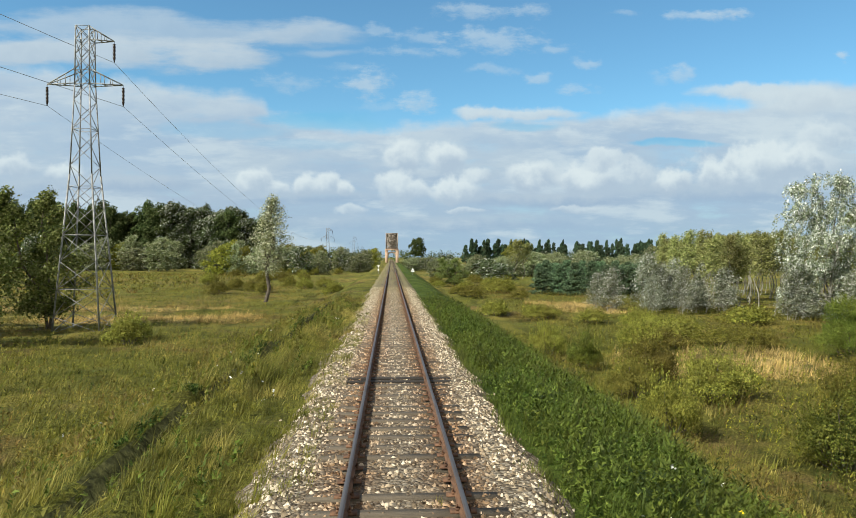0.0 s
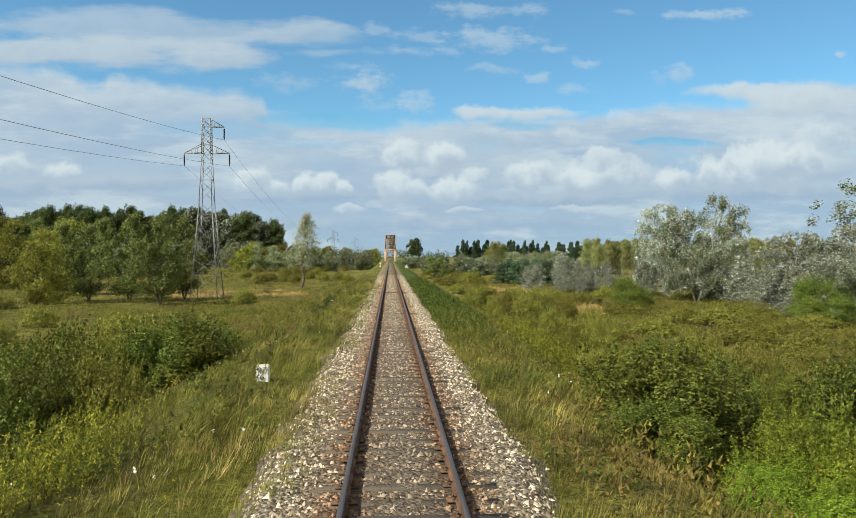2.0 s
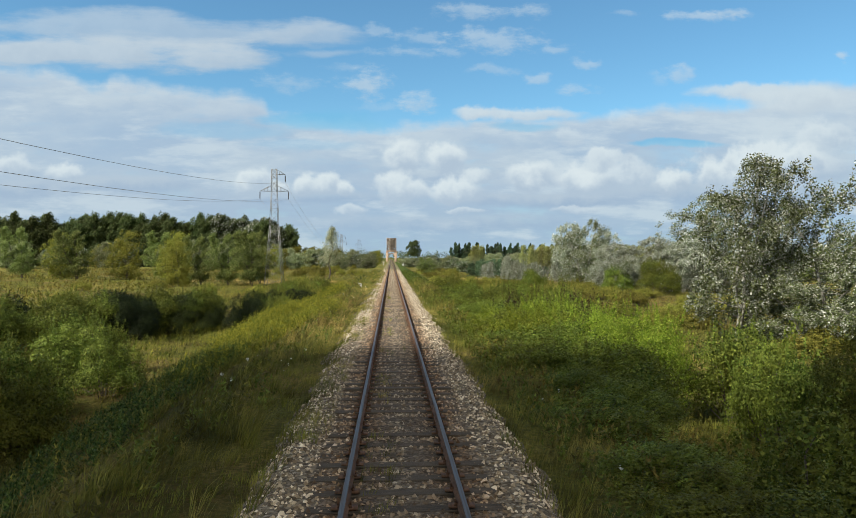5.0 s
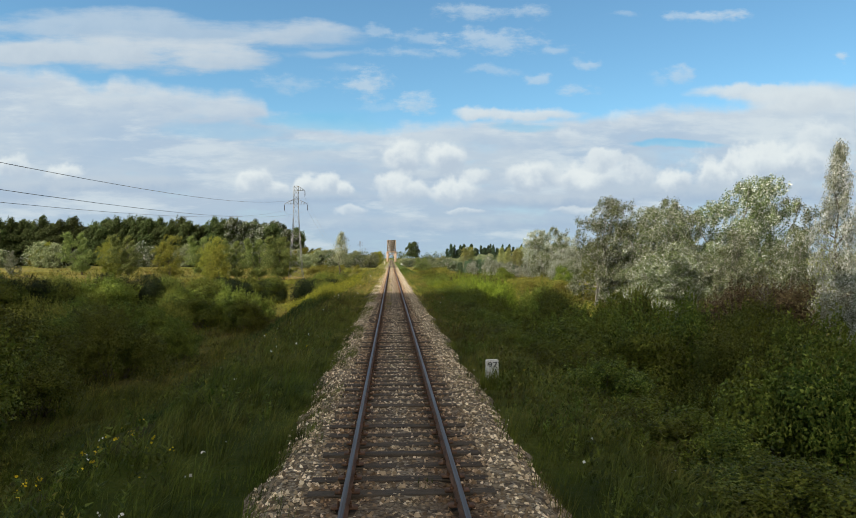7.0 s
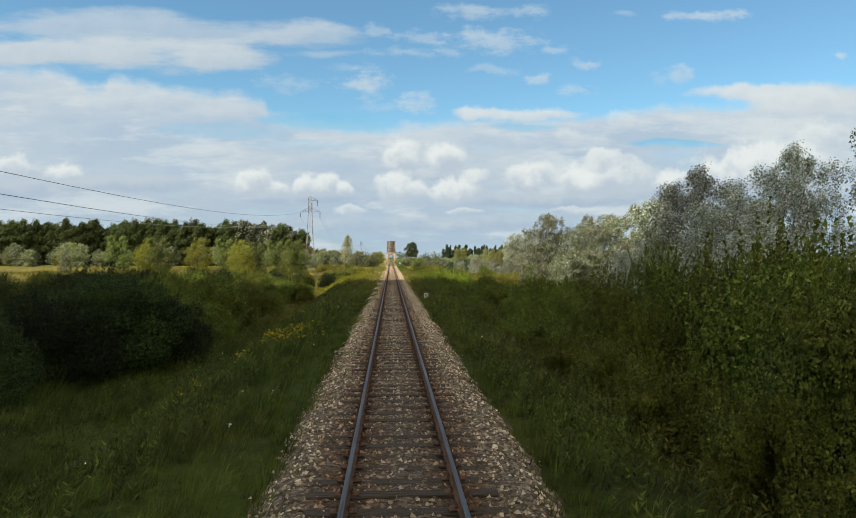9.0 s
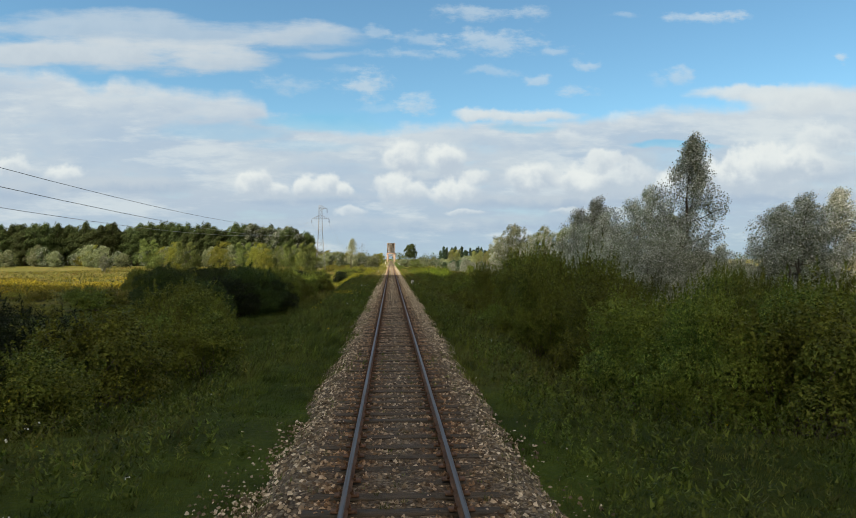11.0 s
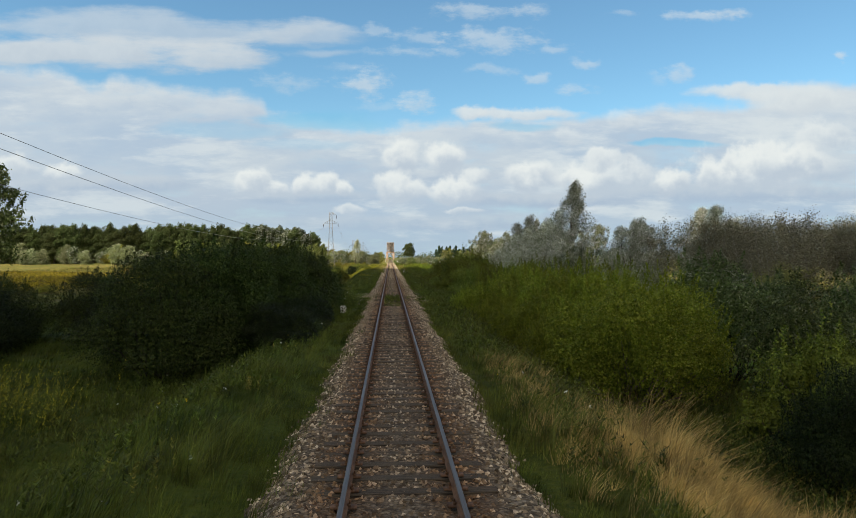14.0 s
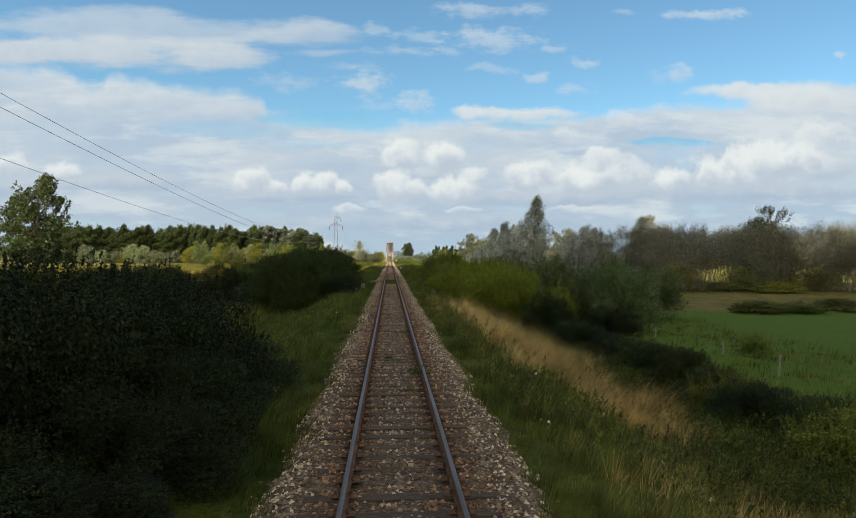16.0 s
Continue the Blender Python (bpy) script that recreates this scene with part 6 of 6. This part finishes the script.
pieces = [tussocks(rng, 7500, 14, 4.0, 9.6, -281, -256, 0.52, 0.012, 0.22, 1.15, segments=2), tussocks(rng, 1500, 18, 3.8, 9.8, -282, -255, 0.66, 0.011, 0.28, 1.15, segments=2, keep=lambda x, y: wave(x, y, 1.1, 2.0) > 0), tussocks(rng, 350, 12, 4.6, 7.2, -258, -253, 0.5, 0.013, 0.18, 0.9), *[tussocks(rng, 700, 10, cx - rx, cx + rx, cy - ry, cy + ry, 0.45, 0.035, 0.3, 0.6) for cx, cy, rx, ry in CLEARINGS], tussocks(rng, 450, 12, 2.7, 4.6, -259, -245, 0.36, 0.011, 0.18, 1.0, segments=1), tussocks(rng, 700, 14, 6.2, 9.0, -296, -289, 0.6, 0.012, 0.18, 0.75),
          tussocks(rng, 700, 10, 2.8, 9.5, -297, -254, 0.45, 0.01, 0.14, 0.6), tussocks(rng, 500, 12, -5.2, -2.6, -76, -30, 0.36, 0.009, 0.16, 0.7)]
tagged(new("dry_grass", mesh_of("dry_grass", *join(pieces), [M["grass_dry"]])), "strip of tall dry golden grass on the bank", "grass", kind="stuff")


def patchy(count, x0, x1, y0, y1, scale, level, seed):
    """Points only where a slow unevenness rises over a level."""
    x, y = rng.uniform(x0, x1, count), rng.uniform(y0, y1, count)
    ok = (wave(x, y, scale, seed) + 0.5 * wave(x, y, scale * 3.1, seed + 1) > level) & ~in_clearing(x, y)
    ok &= ~((x < 0) & (np.abs(-x - ditch_off(y) - 0.05) < 0.36) & (y > -165))
    return x[ok], y[ok]


pieces = []
for x0, x1, y0, y1, n, level, h, leaf, per in (
        (-13, -3.6, -300, 60, 22000, -0.25, 0.6, 0.12, 12), (2.7, 12, -300, 60, 24000, -0.3, 0.6, 0.12, 12),
        (-45, -12, -120, 160, 28000, -0.2, 0.6, 0.15, 8), (12, 45, -60, 160, 28000, -0.4, 0.6, 0.15, 8), (-160, -45, -120, 280, 24000, -0.1, 1.0, 0.6, 4), (8, 16, -298, -236, 6000, -0.6, 0.7, 0.12, 10)):
    x, y = patchy(n, x0, x1, y0, y1, 0.45, level, 6.0)
    pieces.append(herbs(rng, x, y, h, per, leaf))
clumps = []
for n, x0, x1, y0, y1, level in ((15000, -30, -6.5, -130, 60, 0.55), (3500, -5, -2.6, -290, 40, 0.7), (9000, 7, 28, -40, 60, 0.55)):
    x, y = patchy(n, x0, x1, y0, y1, 1.3, level, 21.0)
    clumps.append(herbs(rng, x, y, 0.62, 22, 0.07, 0.45))
tagged(new("tall_weeds", mesh_of("tall_weeds", *join(clumps), [M["leaf_olive"]])), "clumps of taller olive-green weeds in the meadow", "weeds", kind="stuff")
clumps = []
for n, x0, x1, y0, y1, level in ((12000, -30, -6.5, -140, 60, 0.62), (8000, 8.4, 15.5, -297, -246, -0.7), (3500, -10.5, -5.6, -95, -67, -0.5), (6000, 7, 28, -40, 60, 0.7)):
    x, y = patchy(n, x0, x1, y0, y1, 1.1, level, 25.0)
    clumps.append(herbs(rng, x, y, 0.66, 22, 0.075, 0.45))
yy = rng.uniform(-170, 55, 7000)                             # weeds along the old ditch, coloured dark for the shade in it
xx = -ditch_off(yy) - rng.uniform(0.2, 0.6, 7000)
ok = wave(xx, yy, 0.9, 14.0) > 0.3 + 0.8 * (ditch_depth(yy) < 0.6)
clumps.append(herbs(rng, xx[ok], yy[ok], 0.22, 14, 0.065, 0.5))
tagged(new("ditch_weeds", mesh_of("ditch_weeds", *join(clumps), [M["leaf_ditch"]])), "dark green weeds, toned down for shade in ditch and hollows", "weeds", kind="stuff")
tagged(new("meadow_weeds", mesh_of("meadow_weeds", *join(pieces), [M["weed"]])), "mixed green and yellowing weeds among the grass", "weeds", kind="stuff")
pieces = []
for x0, x1, y0, y1, n, level, h, leaf, per in ((2.35, 8.5, -12, 50, 8500, -0.6, 0.42, 0.08, 16), (2.35, 6, -60, -12, 1500, 0.0, 0.36, 0.07, 14), (2.6, 5, -246, -60, 6000, -0.1, 0.4, 0.08, 14),
                                               (-9, -2.7, -298, 50, 9000, 0.25, 0.5, 0.11, 12)):
    x, y = patchy(n, x0, x1, y0, y1, 0.8, level, 12.0)
    pieces.append(herbs(rng, x, y, h, per, leaf, 0.5))
for cx, cy, n, rad, h in ((0.55, -284, 26, 0.13, 0.24), (0.3, -286.3, 14, 0.12, 0.12), (-0.2, -281, 10, 0.12, 0.12), (0.35, -274, 12, 0.15, 0.12)):
    x, y = cx + rng.normal(size=n) * rad, cy + rng.normal(size=n) * rad
    v, f = herbs(rng, x, y, h, 16, 0.05, 0.5)
    v[:, 2] += float(ballast_top(np.array([cx]), np.array([cy]))[0] - land(np.array([cx]), np.array([cy]))[0])
    pieces.append((v, f))
tagged(new("bank_weeds", mesh_of("bank_weeds", *join(pieces), [M["leaf_herb"]])), "leafy green weeds in patches on the bank", "weeds", kind="stuff")
pieces = []
for x0, x1, y0, y1, n, level in ((-11.5, -8, -66, -47, 1800, -0.5), (-22, -10, -254, -241, 1100, -0.4), (-30, -14, -80, 30, 2500, 0.25), (12, 26, -20, 40, 2200, 0.2), (6.4, 12.5, -13, 1, 2000, -0.7),
                                 (-14, -8, -200, -190, 300, -0.5)):
    x, y = patchy(n, x0, x1, y0, y1, 0.5, level, 9.0)
    pieces.append(herbs(rng, x, y, 1.45, 40, 0.085, 0.32))
for (xa, ya), (xb, yb), n, w, h in (((-10.5, -62), (-5.6, -30), 4200, 0.6, 1.25), ((-6.8, -82), (-4.0, -58), 2200, 0.55, 0.95), ((-13, -52), (-9, -34), 1800, 0.8, 1.1)):
    u = rng.uniform(0, 1, n)
    x, y = xa + (xb - xa) * u + rng.normal(size=n) * w, ya + (yb - ya) * u + rng.normal(size=n) * 0.5
    ok = wave(x, y, 0.5, 4.0) > -0.45
    pieces.append(herbs(rng, x[ok], y[ok], h, 36, 0.065, 0.35))
x, y = patchy(16000, -170, -60, -140, 10, 0.06, -0.4, 2.0)
tagged(new("flowering_field", mesh_of("flowering_field", *herbs(rng, x, y, 0.9, 8, 0.30, 0.6), [M["leaf_flowering"]])), "field of yellow flowering weeds beyond the bushes", "flowers", kind="stuff")
tagged(new("goldenrod", mesh_of("goldenrod", *join(pieces), [M["leaf_goldenrod"]])), "tall yellow-green goldenrod in dense stands on the bank", "weeds", kind="stuff")
for name, mat, label, n, size in (("white_flowers", "flower_white", "small white flower heads among the grass", 900, 0.05),
                                  ("yellow_flowers", "flower_yellow", "small yellow flower heads on the bank", 260, 0.045)):
    x, y = patchy(n * 3, -10, 8, -298, 40, 0.3, 0.35, 3.0)
    ok = np.abs(x) > 2.8
    x, y = x[ok], y[ok]
    if name == "yellow_flowers":
        for cx, cy, k, rad in ((-5.0, -151, 260, 0.7), (-6.4, -157, 70, 0.5), (-4.3, -147, 80, 0.5), (-5.4, -131, 60, 0.6), (-6.0, -149, 90, 0.5)):
            x, y = np.append(x, cx + rng.normal(size=k) * rad), np.append(y, cy + rng.normal(size=k) * rad)
    c = np.stack([x, y, land(x, y) + rng.uniform(0.2, 0.5, len(x))], 1)
    v, f = leaves(rng, c, 0.05, len(x) * 3, size, aspect=1.0, up=1.2)
    tagged(new(name, mesh_of(name, v, f, [M[mat]])), label, "flowers", kind="stuff")
